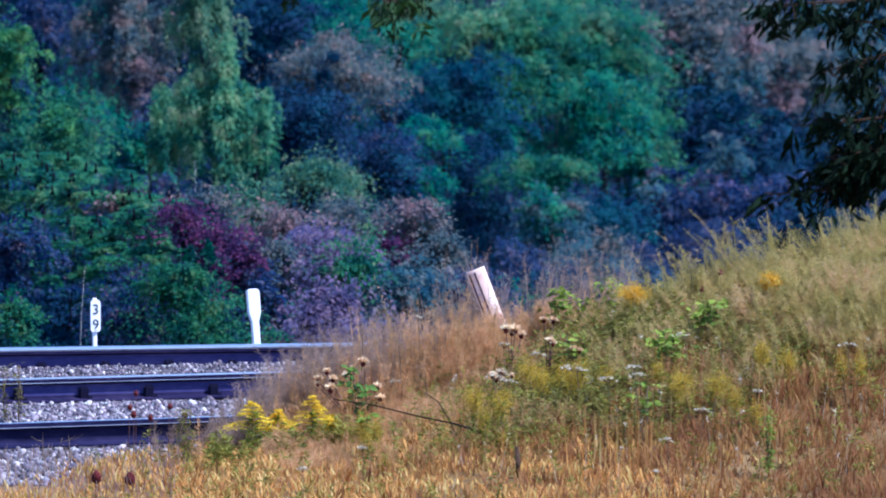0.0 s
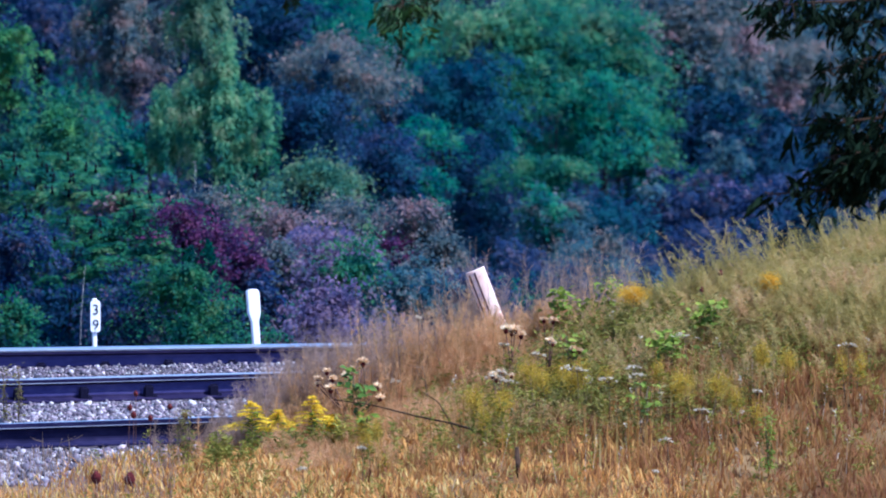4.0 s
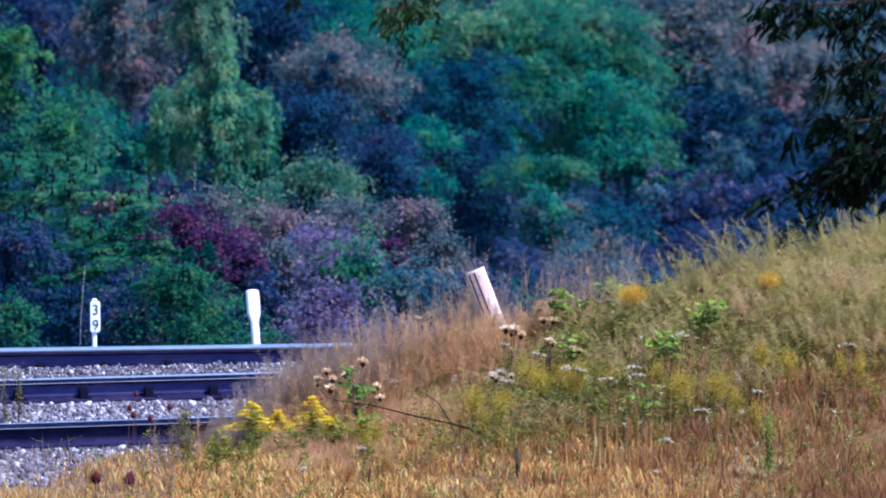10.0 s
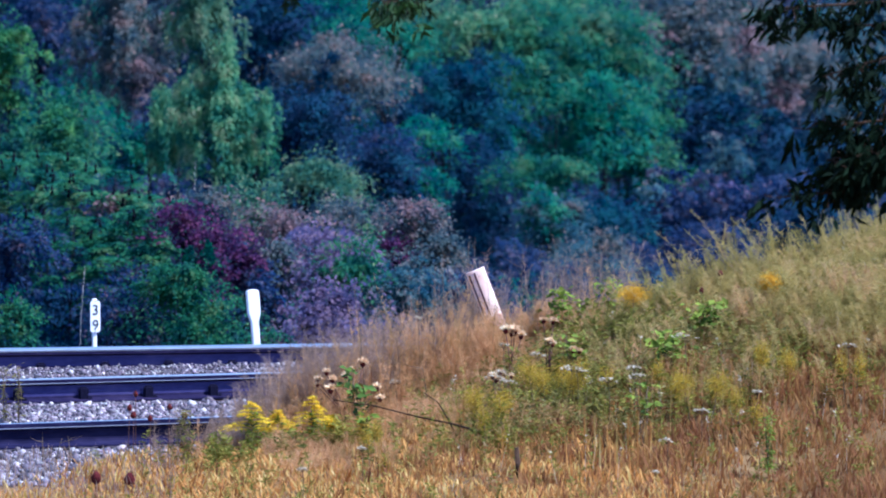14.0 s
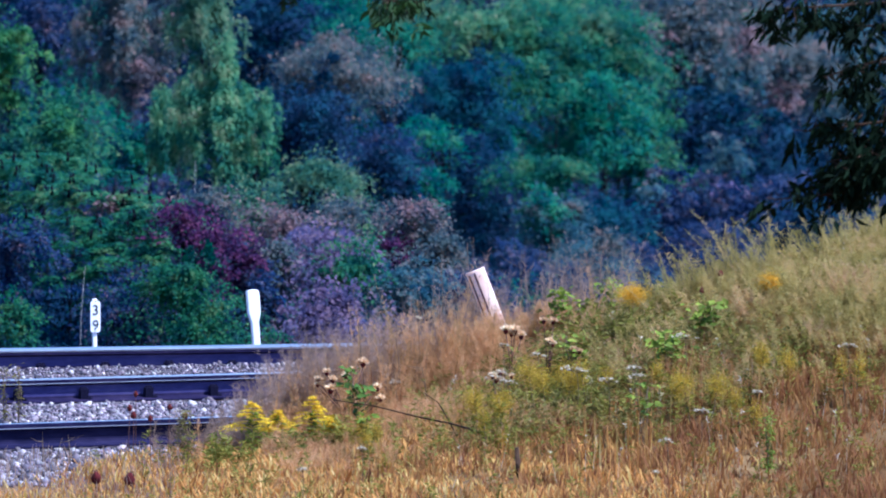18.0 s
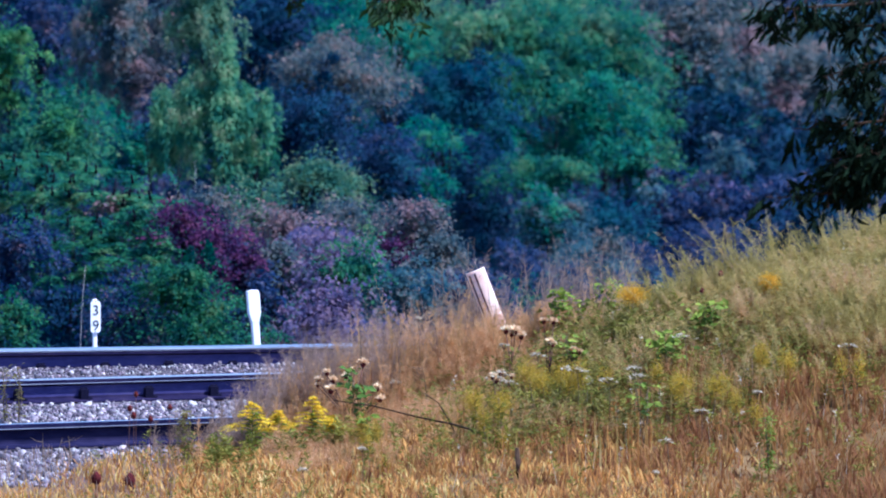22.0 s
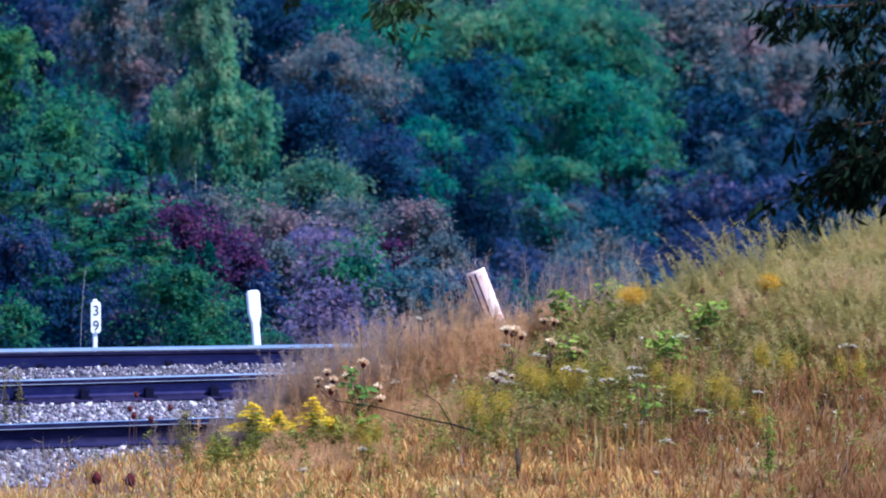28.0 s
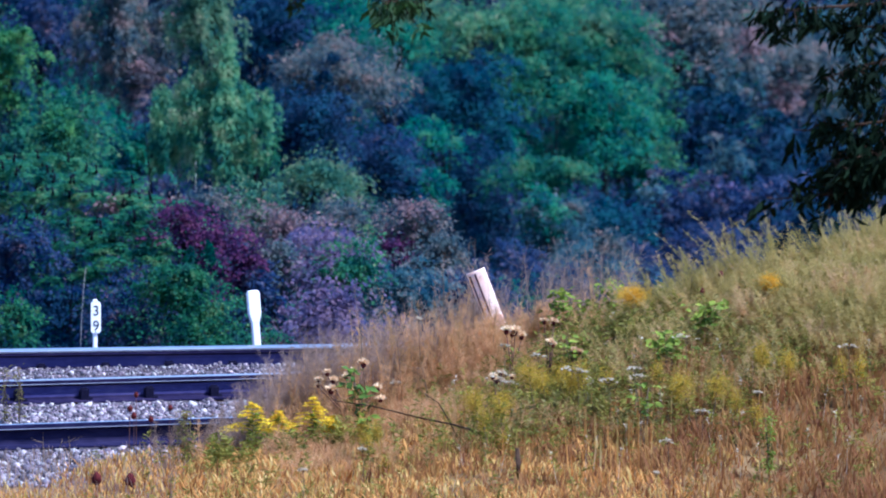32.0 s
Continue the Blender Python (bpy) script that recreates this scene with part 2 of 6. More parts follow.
def leaves(points, along, size, narrow, rng, normal=None):
    """A folded, pointed leaf at each point: its corners and faces."""
    n = len(points)
    along = unit(along)
    side = unit(np.cross(along, normal if normal is not None else rng.normal(size=(n, 3))))
    up = np.cross(side, along)
    ln = (size * rng.uniform(0.65, 1.3, n))[:, None]
    a = points
    mid = points + along * ln * 0.45
    l = mid - side * ln * narrow * 0.5 + up * ln * 0.09
    r = mid + side * ln * narrow * 0.5 + up * ln * 0.09
    tip = points + along * ln - up * ln * 0.06
    v = np.stack([a, l, tip, r], 1).reshape(-1, 3)
    f = np.array([[0, 1, 2], [0, 2, 3]])[None] + 4 * np.arange(n)[:, None, None]
    return v, f.reshape(-1, 3)


def tube(bm, path, radii, sides=6):
    """A tapered tube along a path."""
    rings = []
    for i, p in enumerate(path):
        p = Vector(p)
        d = (Vector(path[min(i + 1, len(path) - 1)]) - Vector(path[max(i - 1, 0)])).normalized()
        q = d.to_track_quat("Z", "Y")
        rings.append([bm.verts.new(p + q @ Vector((math.cos(k * math.tau / sides), math.sin(k * math.tau / sides), 0)) * radii[i]) for k in range(sides)])
    for a, b in zip(rings, rings[1:]):
        for k in range(sides):
            bm.faces.new((a[k], a[(k + 1) % sides], b[(k + 1) % sides], b[k])).smooth = True
    bm.faces.new(rings[0][::-1])
    bm.faces.new(rings[-1])


def box(bm, sx, sy, sz, m=Matrix(), bevel=0.0):
    made = bmesh.ops.create_cube(bm, size=1, matrix=m @ Matrix.Diagonal((sx, sy, sz, 1)))
    if bevel:
        edges = {e for v in made["verts"] for e in v.link_edges}
        bmesh.ops.bevel(bm, geom=list(edges), offset=bevel, segments=2, affect="EDGES")


def smooth(a, b, v):
    t = np.clip((np.asarray(v, float) - a) / (b - a), 0, 1)
    return t * t * (3 - 2 * t)


# ---- the lie of the land ----
def track_y(x):
    """The line of the near running rail."""
    x = np.asarray(x, float) + 2.4
    return 100 + x * 0.268 + 0.001 * x * x


def ground_z(x, y):
    x, y = np.asarray(x, float), np.asarray(y, float)
    d = y - track_y(x)
    z = 6.2 - 6.35 * smooth(0, 86, y)
    behind = np.interp(d, [-4.5, -2.5, -0.4, 1.9, 2.6, 5.5, 20, 60, 95, 160, 500, 1500],
                       [0, 0.07, 0.18, 0.33, 0.20, -0.95, -1.7, -4.4, -5.4, -4, 12, 60])
    z = z + behind
    rise = 0.33 * np.log1p(np.exp((np.clip(x, -30, 14) + 1.5) * 2.2)) / 2.2
    z = z + rise * smooth(89.0, 96.0, y) * (1 - smooth(96.4, 98.9 + np.clip(x, 0, 30) * 0.27, y))
    return z - 0.03 + 0.04 * np.sin(x * 1.7 + y * 0.9) * smooth(2, 5, np.abs(d + 0.5)) + 0.03 * np.sin(x * 3.1 - y * 2.3) * smooth(2, 5, np.abs(d + 0.5))


def make_ground():
    xs = np.concatenate([-np.geomspace(2500, 8, 30), np.arange(-7.8, 8.01, 0.2), np.geomspace(8.4, 2500, 30)])
    ys = np.concatenate([-np.geomspace(800, 4, 14), np.arange(0, 86, 4), np.arange(86, 108, 0.2), np.geomspace(108.5, 4000, 46)])
    gx, gy = np.meshgrid(xs, ys)
    v = np.stack([gx, gy, ground_z(gx, gy)], -1).reshape(-1, 3)
    nx, ny = len(xs), len(ys)
    i = (np.arange(ny - 1)[:, None] * nx + np.arange(nx - 1)[None]).ravel()
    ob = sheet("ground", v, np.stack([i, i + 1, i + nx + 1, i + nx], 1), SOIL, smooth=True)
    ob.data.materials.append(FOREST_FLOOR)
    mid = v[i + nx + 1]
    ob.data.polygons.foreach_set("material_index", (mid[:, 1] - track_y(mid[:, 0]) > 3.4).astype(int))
    tagged(ob, "brown weedy soil of the bank and woodland floor beyond, painted with shade", "ground", kind="structure")


make_ground()


# ---- the railway ----
def rail_profile():
    half = [(0.0, 0.186), (0.028, 0.1855), (0.036, 0.180), (0.0365, 0.168), (0.037, 0.154), (0.0385, 0.148), (0.033, 0.141), (0.012, 0.130), (0.0087, 0.105),
            (0.0095, 0.050), (0.016, 0.034), (0.072, 0.016), (0.076, 0.010), (0.076, 0.0)]
    return half + [(-x, z) for x, z in half[:0:-1]]


def rail_mesh(name, xs, line, top, parent, label="", tilt=0.1, worn=3, side=None, web=None):
    """A flat-bottomed rail swept along a line, its running face of another material."""
    prof = rail_profile()
    bm = bmesh.new()
    rows = []
    for x in xs:
        slope = math.atan(float(line(x + 0.05) - line(x - 0.05)) / 0.1)
        across = Vector((-math.sin(slope), math.cos(slope), 0))
        foot = Vector((x, float(line(x)), float(top(x)) - 0.186))
        rows.append([bm.verts.new(foot + across * (px - tilt * (pz - 0.09)) + Vector((0, 0, pz + tilt * px))) for px, pz in prof])
    n = len(prof)
    for a, b in zip(rows, rows[1:]):
        for k in range(n):
            f = bm.faces.new((a[k], b[k], b[(k + 1) % n], a[(k + 1) % n]))
            j = min(k, n - 1 - k)
            f.material_index = 1 if j < worn else (2 if 6 < j < 9 else (3 if j == 4 and worn < 3 else 0))
    bm.faces.new(rows[0])
    bm.faces.new(rows[-1][::-1])
    bmesh.ops.recalc_face_normals(bm, faces=bm.faces)
    ob = part(name, bm, side or RAIL_SIDE, parent, label)
    for m in (RAIL_TOP, web or RAIL_WEB, RAIL_LIP):
        ob.data.materials.append(m)
    return ob


def near_top(x):
    return 0.292 + 0.0073 * np.clip(np.asarray(x, float) + 2.4, -4, 5)


def far_top(x):
    return 0.405 - 0.005 * np.clip(np.asarray(x, float) + 2.4, -4, 5)


def make_track():
    track = thing("railway_track", -2.4, 100, 0.1, "railway track with dark rusty rails on wooden ties in ballast", "railway track")
    back = track.matrix_world.inverted()
    xs = np.concatenate([np.arange(-48, -8, 2.0), np.arange(-8, 6, 0.5), np.arange(6, 46, 2.0)])
    r = rail_mesh("rail", xs, track_y, near_top, track, tilt=0.03, worn=2)
    s = rail_mesh("rail", xs, lambda x: track_y(x) + 1.486, far_top, track)
    g = rail_mesh("guard_rail", xs, lambda x: track_y(x) + 1.70, lambda x: far_top(x) - 0.008, track, "guard rail laid close beside the far running rail")
    for ob in (r, s, g):
        ob.matrix_parent_inverse = back
    bm = bmesh.new()
    box(bm, 0.23, 2.6, 0.17, Matrix.Translation((0, 0, -0.085)), 0.012)
    tie = part("tie", bm, TIE_WOOD, track)
    bm = bmesh.new()
    box(bm, 0.19, 0.36, 0.016, Matrix.Translation((0, 0, 0.008)), 0.004)
    plate = part("tie_plate", bm, IRON, tie)
    bm = bmesh.new()
    box(bm, 0.075, 0.04, 0.10, Matrix.Translation((0, 0, 0.05)), 0.012)
    box(bm, 0.05, 0.05, 0.03, Matrix.Translation((0.045, 0, 0.015)), 0.01)
    clip = part("rail_anchor", bm, ANCHOR, tie)
    bm = bmesh.new()
    box(bm, 0.022, 0.022, 0.05, Matrix.Translation((0, 0, 0.025)))
    box(bm, 0.034, 0.04, 0.014, Matrix.Translation((0, 0.008, 0.055)), 0.004)
    spike = part("rail_spike", bm, IRON, tie)
    first = True
    x = -3.30 - 52 * 0.497
    while x < 24:
        y, y2 = float(track_y(x)), float(track_y(x)) + 1.486
        yaw = math.atan(0.268 + 0.002 * (x + 2.4))
        za, zb = float(near_top(x)) - 0.186, float(far_top(x)) - 0.186
        lean = math.atan((zb - za) / 1.435)
        mid = Vector((x - 0.7175 * math.sin(yaw), (y + y2) / 2 - 0.02, (za + zb) / 2 - 0.016))
        turn = Matrix.Rotation(yaw, 4, "Z") @ Matrix.Rotation(lean + radians(random.uniform(-0.4, 0.4)), 4, "X")
        m = back @ Matrix.Translation(mid) @ turn
        if first:
            t = tie
            t.matrix_basis = m
        else:
            t = new("tie", tie.data)
            t.parent, t.matrix_basis = track, m
        for side in (-0.7175, 0.7175):
            for ob, off in ((plate, (0, 0, 0)), (clip, (0.02, -0.055, 0.035 if side < 0 else 0.005)), (spike, (-0.055, -0.098, -0.03)), (spike, (0.055, 0.098, 0.0))):
                if first and ob.parent_type and not ob.get("used"):
                    o = ob
                    o["used"] = 1
                else:
                    o = new(ob.name.split(".")[0], ob.data)
                    o.parent = t
                o.matrix_basis = pose(off[0], side + off[1], off[2])
        first = False
        x += 0.497
    for ob in (plate, clip, spike):
        del ob["used"]
    # a rail laid out on the ballast shoulder
    spare = thing("spare_rail", -6.0, float(track_y(-6.0)) - 2.5, -0.05, "loose dark rusty rail lying along the ballast shoulder", "rail")
    ob = rail_mesh("rail_bar", np.arange(-11.4, 0.41, 0.4), lambda x: track_y(x) - 2.5, lambda x: 0.146 + 0.012 * np.clip(np.asarray(x) + 2.8, -3, 3), spare, tilt=0.03, worn=1, side=OLD_RAIL, web=OLD_RAIL)
    ob.matrix_parent_inverse = spare.matrix_world.inverted()


make_track()


def stone_mesh(seed):
    rng = np.random.default_rng(seed)
    bm = bmesh.new()
    bmesh.ops.create_icosphere(bm, subdivisions=1, radius=1)
    stretch = rng.uniform(0.55, 1.35, 3)
    for v in bm.verts:
        v.co = Vector(np.array(v.co) * stretch * rng.uniform(0.6, 1.2))
    bm.verts.ensure_lookup_table()
    vs = np.array([v.co for v in bm.verts])
    fs = np.array([[v.index for v in f.verts] for f in bm.faces])
    bm.free()
    return vs, fs


def bed_z(x, y):
    d = y - track_y(x)
    return np.interp(d, [-4.4, -2.5, -0.4, 0.2, 0.7, 1.1, 1.42, 1.6, 1.9, 2.5, 3.6], [-0.19, -0.05, 0.085, 0.10, 0.19, 0.25, 0.267, 0.262, 0.235, 0.21, -0.3])


def make_ballast():
    xs = np.concatenate([np.arange(-48, -8, 1.5), np.arange(-8, 6, 0.25), np.arange(6, 46, 1.5)])
    ds = np.array([-4.4, -3.4, -2.5, -1.4, -0.4, 0.2, 0.7, 1.1, 1.42, 1.6, 1.9, 2.5, 3.6])
    gx, gd = np.meshgrid(xs, ds)
    gy = track_y(gx) + gd
    gz = bed_z(gx, gy) - 0.02 + 0.012 * np.sin(gx * 9) * np.sin(gd * 7 + gx)
    top = np.stack([gx, gy, gz], -1).reshape(-1, 3)
    nx = len(xs)
    i = (np.arange(len(ds) - 1)[:, None] * nx + np.arange(nx - 1)[None]).ravel()
    faces = np.stack([i, i + 1, i + nx + 1, i + nx], 1)
    bottom = top.copy()
    bottom[:, 2] -= 0.35
    bed = sheet("ballast_bed", np.concatenate([top, bottom]), np.concatenate([faces, faces[:, ::-1] + len(top)]), GRAVEL)
    tagged(bed, "pale grey crushed stone ballast under the rails", "ballast", kind="structure")
    rng = np.random.default_rng(5)
    kinds = [stone_mesh(s) for s in range(8)]

    def scatter(n, x0, x1, d0, d1):
        x, d = rng.uniform(x0, x1, n), rng.uniform(d0, d1, n)
        y = track_y(x) + d
        return np.stack([x, y, bed_z(x, y)], 1)

    p = np.concatenate([scatter(8500, -4.4, -0.6, -4.3, -2.65), scatter(16000, -4.4, -0.4, -2.4, -0.12),
                        scatter(9000, -4.4, 0.2, 0.12, 1.41), scatter(2600, -4.6, 0.6, 1.6, 2.5)])
    x, y = p[:, 0], p[:, 1]
    d = y - track_y(x)
    keep = ~((d < -2.6) & (rng.uniform(0, 1, len(p)) < smooth(-2.6, -1.4, x)))
    p = p[keep]
    size = rng.uniform(0.006, 0.0165, len(p)) * np.where(rng.uniform(0, 1, len(p)) < 0.15, 1.9, 1)
    d = p[:, 1] - track_y(p[:, 0])
    size = size * np.where(d > 0, 0.72, np.where(d < -2.6, 1.3, 1.0))
    sunk = p + np.stack([np.zeros(len(p)), np.zeros(len(p)), size * rng.uniform(-0.2, 0.5, len(p))], 1)
    d = p[:, 1] - track_y(p[:, 0])
    chosen = np.where((p[:, 0] > -3.6) & (p[:, 0] < -2.2) & (size > 0.0145) & (d < -0.2))[0][:300]
    single = set(chosen.tolist())
    verts, faces, base = [], [], 0
    shared = [None] * 8
    for j in range(len(p)):
        vs, fs = kinds[j % 8]
        turn = Euler(rng.uniform(0, 6.28, 3)).to_matrix()
        if j in single:
            if shared[j % 8] is None:
                ob = sheet("stone", vs, fs, STONE_ONE, bed)
                shared[j % 8] = ob.data
            else:
                ob = new("stone", shared[j % 8])
                ob.parent = bed
            ob.matrix_basis = Matrix.LocRotScale(sunk[j], turn.to_quaternion(), (size[j],) * 3)
        else:
            verts.append((vs @ np.array(turn).T) * size[j] + sunk[j])
            faces.append(fs + base)
            base += len(vs)
    rest = sheet("loose_stones", np.concatenate(verts), np.concatenate(faces), STONES, bed)
    tagged(rest, kind="stuff")


make_ballast()


# ---- markers beside the line ----
def disc_plate(bm, outline, thick, m=Matrix()):
    """An upright plate with the given outline in x and z."""
    front = [bm.verts.new(m @ Vector((x, -thick / 2, z))) for x, z in outline]
    back = [bm.verts.new(m @ Vector((x, thick / 2, z))) for x, z in outline]
    n = len(outline)
    bm.faces.new(front)
    bm.faces.new(back[::-1])
    for k in range(n):
        bm.faces.new((front[k], back[k], back[(k + 1) % n], front[(k + 1) % n]))
    bmesh.ops.recalc_face_normals(bm, faces=bm.faces)


def rounded(w, h, r, steps=4):
    out = []
    for cx, cz, a0 in ((w / 2 - r, h - r, 0), (-w / 2 + r, h - r, 90), (-w / 2 + r, r, 180), (w / 2 - r, r, 270)):
        out += [(cx + r * math.cos(radians(a0 + 90 * k / steps)), cz + r * math.sin(radians(a0 + 90 * k / steps))) for k in range(steps + 1)]
    return out


def digit(body, parent, x, y, z, size):
    cu = bpy.data.curves.new("digit", "FONT")
    cu.body, cu.size, cu.align_x, cu.extrude = body, size, "CENTER", 0.001
    cu.materials.append(BLACK_PAINT)
    ob = new("digit", cu)
    ob.parent = parent
    ob.matrix_basis = pose(x, y, z, 90, 0, 0)
    ob["label"] = "black painted numeral " + body


def make_number_marker(x, y, top):
    z = float(ground_z(x, y))
    h = top - z
    m = thing("number_marker", x, y, z, "white number plate reading 39 on a slim post behind the track", "track marker", turn=18)
    bm = bmesh.new()
    disc_plate(bm, [(0.017, -0.15), (0.017, h), (-0.017, h), (-0.017, -0.15)], 0.03)
    bmesh.ops.bevel(bm, geom=bm.edges[:], offset=0.004, segments=1, affect="EDGES")
    part("post", bm, WHITE_PAINT, m, "slim white-painted steel post")
    bm = bmesh.new()
    disc_plate(bm, rounded(0.080, 0.25, 0.02), 0.012, Matrix.Translation((0, -0.024, h - 0.265)))
    plate = part("number_plate", bm, WHITE_PAINT, m, "white enamelled plate with rounded corners")
    digit("3", plate, 0, -0.0325, h - 0.125, 0.115)
    digit("9", plate, 0, -0.0325, h - 0.245, 0.115)
    for dz in (0.262, 0.02):
        bm = bmesh.new()
        tube(bm, [(0, -0.03, h - dz + 0.005), (0, -0.034, h - dz + 0.005)], [0.005, 0.004], 6)
        part("bolt", bm, IRON, plate)


def make_paddle_post(x, y, top):
    z = float(ground_z(x, y))
    h = top - z
    m = thing("paddle_post", x, y, z, "white wooden post with a broad paddle head, leaning slightly", "track marker")
    m.matrix_world = pose(x, y, z, 0, -4.5, 0) @ pose(0, 0, 0, 0, 0, 18)
    bm = bmesh.new()
    disc_plate(bm, [(0.029, -0.15), (0.029, h - 0.258), (-0.029, h - 0.258), (-0.033, -0.15)], 0.048)
    bmesh.ops.bevel(bm, geom=bm.edges[:], offset=0.005, segments=1, affect="EDGES")
    part("post", bm, WHITE_PAINT, m)
    bm = bmesh.new()
    disc_plate(bm, [(0.029, h - 0.262), (0.05, h - 0.19), (0.051, h - 0.03), (0.04, h - 0.004), (0.0, h), (-0.042, h - 0.006), (-0.05, h - 0.03),
                    (-0.049, h - 0.19), (-0.029, h - 0.262)], 0.05)
    bmesh.ops.bevel(bm, geom=bm.edges[:], offset=0.005, segments=1, affect="EDGES")
    part("paddle_head", bm, WHITE_PAINT, m)


def make_leaning_marker(x, y, top):
    """A half-round flexible cable marker that has been knocked over."""
    z = float(ground_z(x, y))
    h = 0.86
    m = thing("leaning_marker_post", x, y, z, "sunbleached pinkish white marker post leaning over in the weeds", "marker post")
    tilt = radians(-21)
    m.matrix_world = Matrix.Translation((x, y, top - h * math.cos(tilt))) @ Matrix.Rotation(tilt, 4, "Y") @ Matrix.Rotation(radians(4), 4, "Z")
    bm = bmesh.new()
    arc = [(0.074 * math.sin(radians(a)), -0.03 * math.cos(radians(a))) for a in range(-80, 81, 16)]
    inner = [(px * 0.9, py * 0.9 + 0.004) for px, py in arc]
    loop = arc + inner[::-1]
    rows = [[bm.verts.new((px, py, zz)) for px, py in loop] for zz in (-0.5, 0.2, 0.5, h - 0.01, h)]
    n = len(loop)
    for a, b in zip(rows, rows[1:]):
        for k in range(n):
            bm.faces.new((a[k], a[(k + 1) % n], b[(k + 1) % n], b[k])).smooth = True
    bm.faces.new(rows[-1])
    bm.faces.new(rows[0][::-1])
    bmesh.ops.recalc_face_normals(bm, faces=bm.faces)
    body = part("marker_body", bm, PINK_PAINT, m)
    # the label strips follow the curve of the front
    def strip_on(name, a0, a1, z0, z1, paint, lift, parent, note=""):
        bm = bmesh.new()
        line = [((0.074 + lift) * math.sin(radians(a0 + (a1 - a0) * k / 6)), -(0.03 + lift) * math.cos(radians(a0 + (a1 - a0) * k / 6))) for k in range(7)]
        lo, hi = [[bm.verts.new((px, py, zz)) for px, py in line] for zz in (z0, z1)]
        for k in range(6):
            bm.faces.new((lo[k], lo[k + 1], hi[k + 1], hi[k]))
        return part(name, bm, paint, parent, note)

    # Pinker salmon over the lower part of the post.
    strip_on("lower_band", -79, 79, 0.05, h - 0.37, SALMON_PAINT, 0.0012, m, "pinker lower part of the post")
    label = strip_on("warning_label", -56, -4, h - 0.36, h - 0.02, MAUVE_LABEL, 0.002, m, "faded mauve warning label")
    strip_on("label_edge", -52, -40, h - 0.355, h - 0.025, DARK_LABEL, 0.0035, label, "dark maroon edge stripe")
    strip_on("label_edge", -16, -5, h - 0.355, h - 0.02, DARK_LABEL, 0.0035, label, "dark maroon edge stripe")
    for j in range(6):
        strip_on("letter_bar", -36, -20, h - 0.075 - j * 0.052, h - 0.045 - j * 0.052, PINK_PAINT, 0.0045, label)


make_number_marker(-2.772, 103.2, 0.669)
make_paddle_post(-1.454, 103.0, 0.759)
make_leaning_marker(0.545, 97.2, 1.300)


# ---- woods beyond the line ----
def pad_leaves(rng, rx, ry, rz, leaf, pad, layers, flat):
    """Boughs spread as leaf pads over an uneven crown: lit tops, hollow undersides."""
    n_pad = int(np.clip(5.5 * rx * rz / (pad * pad), 14, 150))
    d = unit(rng.normal(size=(n_pad, 3)) + np.array([0, -0.75, 0.1]))
    w1, w2 = rng.uniform(0, 6, 2)
    lobe = 0.84 + 0.27 * np.sin(d[:, 0] * 4.2 + w1) + 0.24 * np.sin(d[:, 2] * 5 + d[:, 1] * 3 + w2)
    r = rng.uniform(0.25, 1, n_pad) ** 0.36 * lobe
    centre = d * r[:, None] * np.array([rx, ry, rz])
    size = pad * rng.uniform(0.4, 1.5, n_pad)
    out = unit(d * np.array([1, 1, 0.25]) + rng.normal(0, 0.25, (n_pad, 3)))
    out[:, 2] -= 0.3
    out = unit(out)
    lat = unit(np.cross(out, np.array([0, 0, 1.0])))
    up = np.cross(lat, out)
    # twigs within each pad give it a ragged rim
    twigs = 9
    tu = rng.uniform(-1, 1, (n_pad, twigs, 3)) * np.array([1.0, 0.85, flat])
    count = int(layers * 3.4 * rx * rz / (0.27 * leaf * leaf))
    k, j = rng.integers(0, n_pad, count), rng.integers(0, twigs, count)
    q = tu[k, j] + rng.normal(0, 1, (count, 3)) * np.array([0.2, 0.2, 0.10])
    q[:, 2] -= 0.35 * q[:, 0] ** 2 + 0.25 * q[:, 1] ** 2
    s = size[k][:, None]
    p = centre[k] + (out[k] * q[:, :1] + lat[k] * q[:, 1:2] + up[k] * q[:, 2:]) * s
    stray = rng.uniform(0, 1, count) < 0.10
    p[stray] = unit(rng.normal(size=(stray.sum(), 3))) * rng.uniform(0.1, 0.95, (stray.sum(), 1)) * np.array([rx, ry, rz])
    way = out[k] * (0.5 + 0.6 * q[:, :1]) + lat[k] * q[:, 1:2] + rng.normal(0, 0.45, (count, 3)) - np.array([0, 0, 0.2])
    normal = up[k] + 0.35 * d[k] + rng.normal(0, 0.35, (count, 3))
    v, f = leaves(p, way, leaf, 0.6, rng, normal)
    return v, f, centre


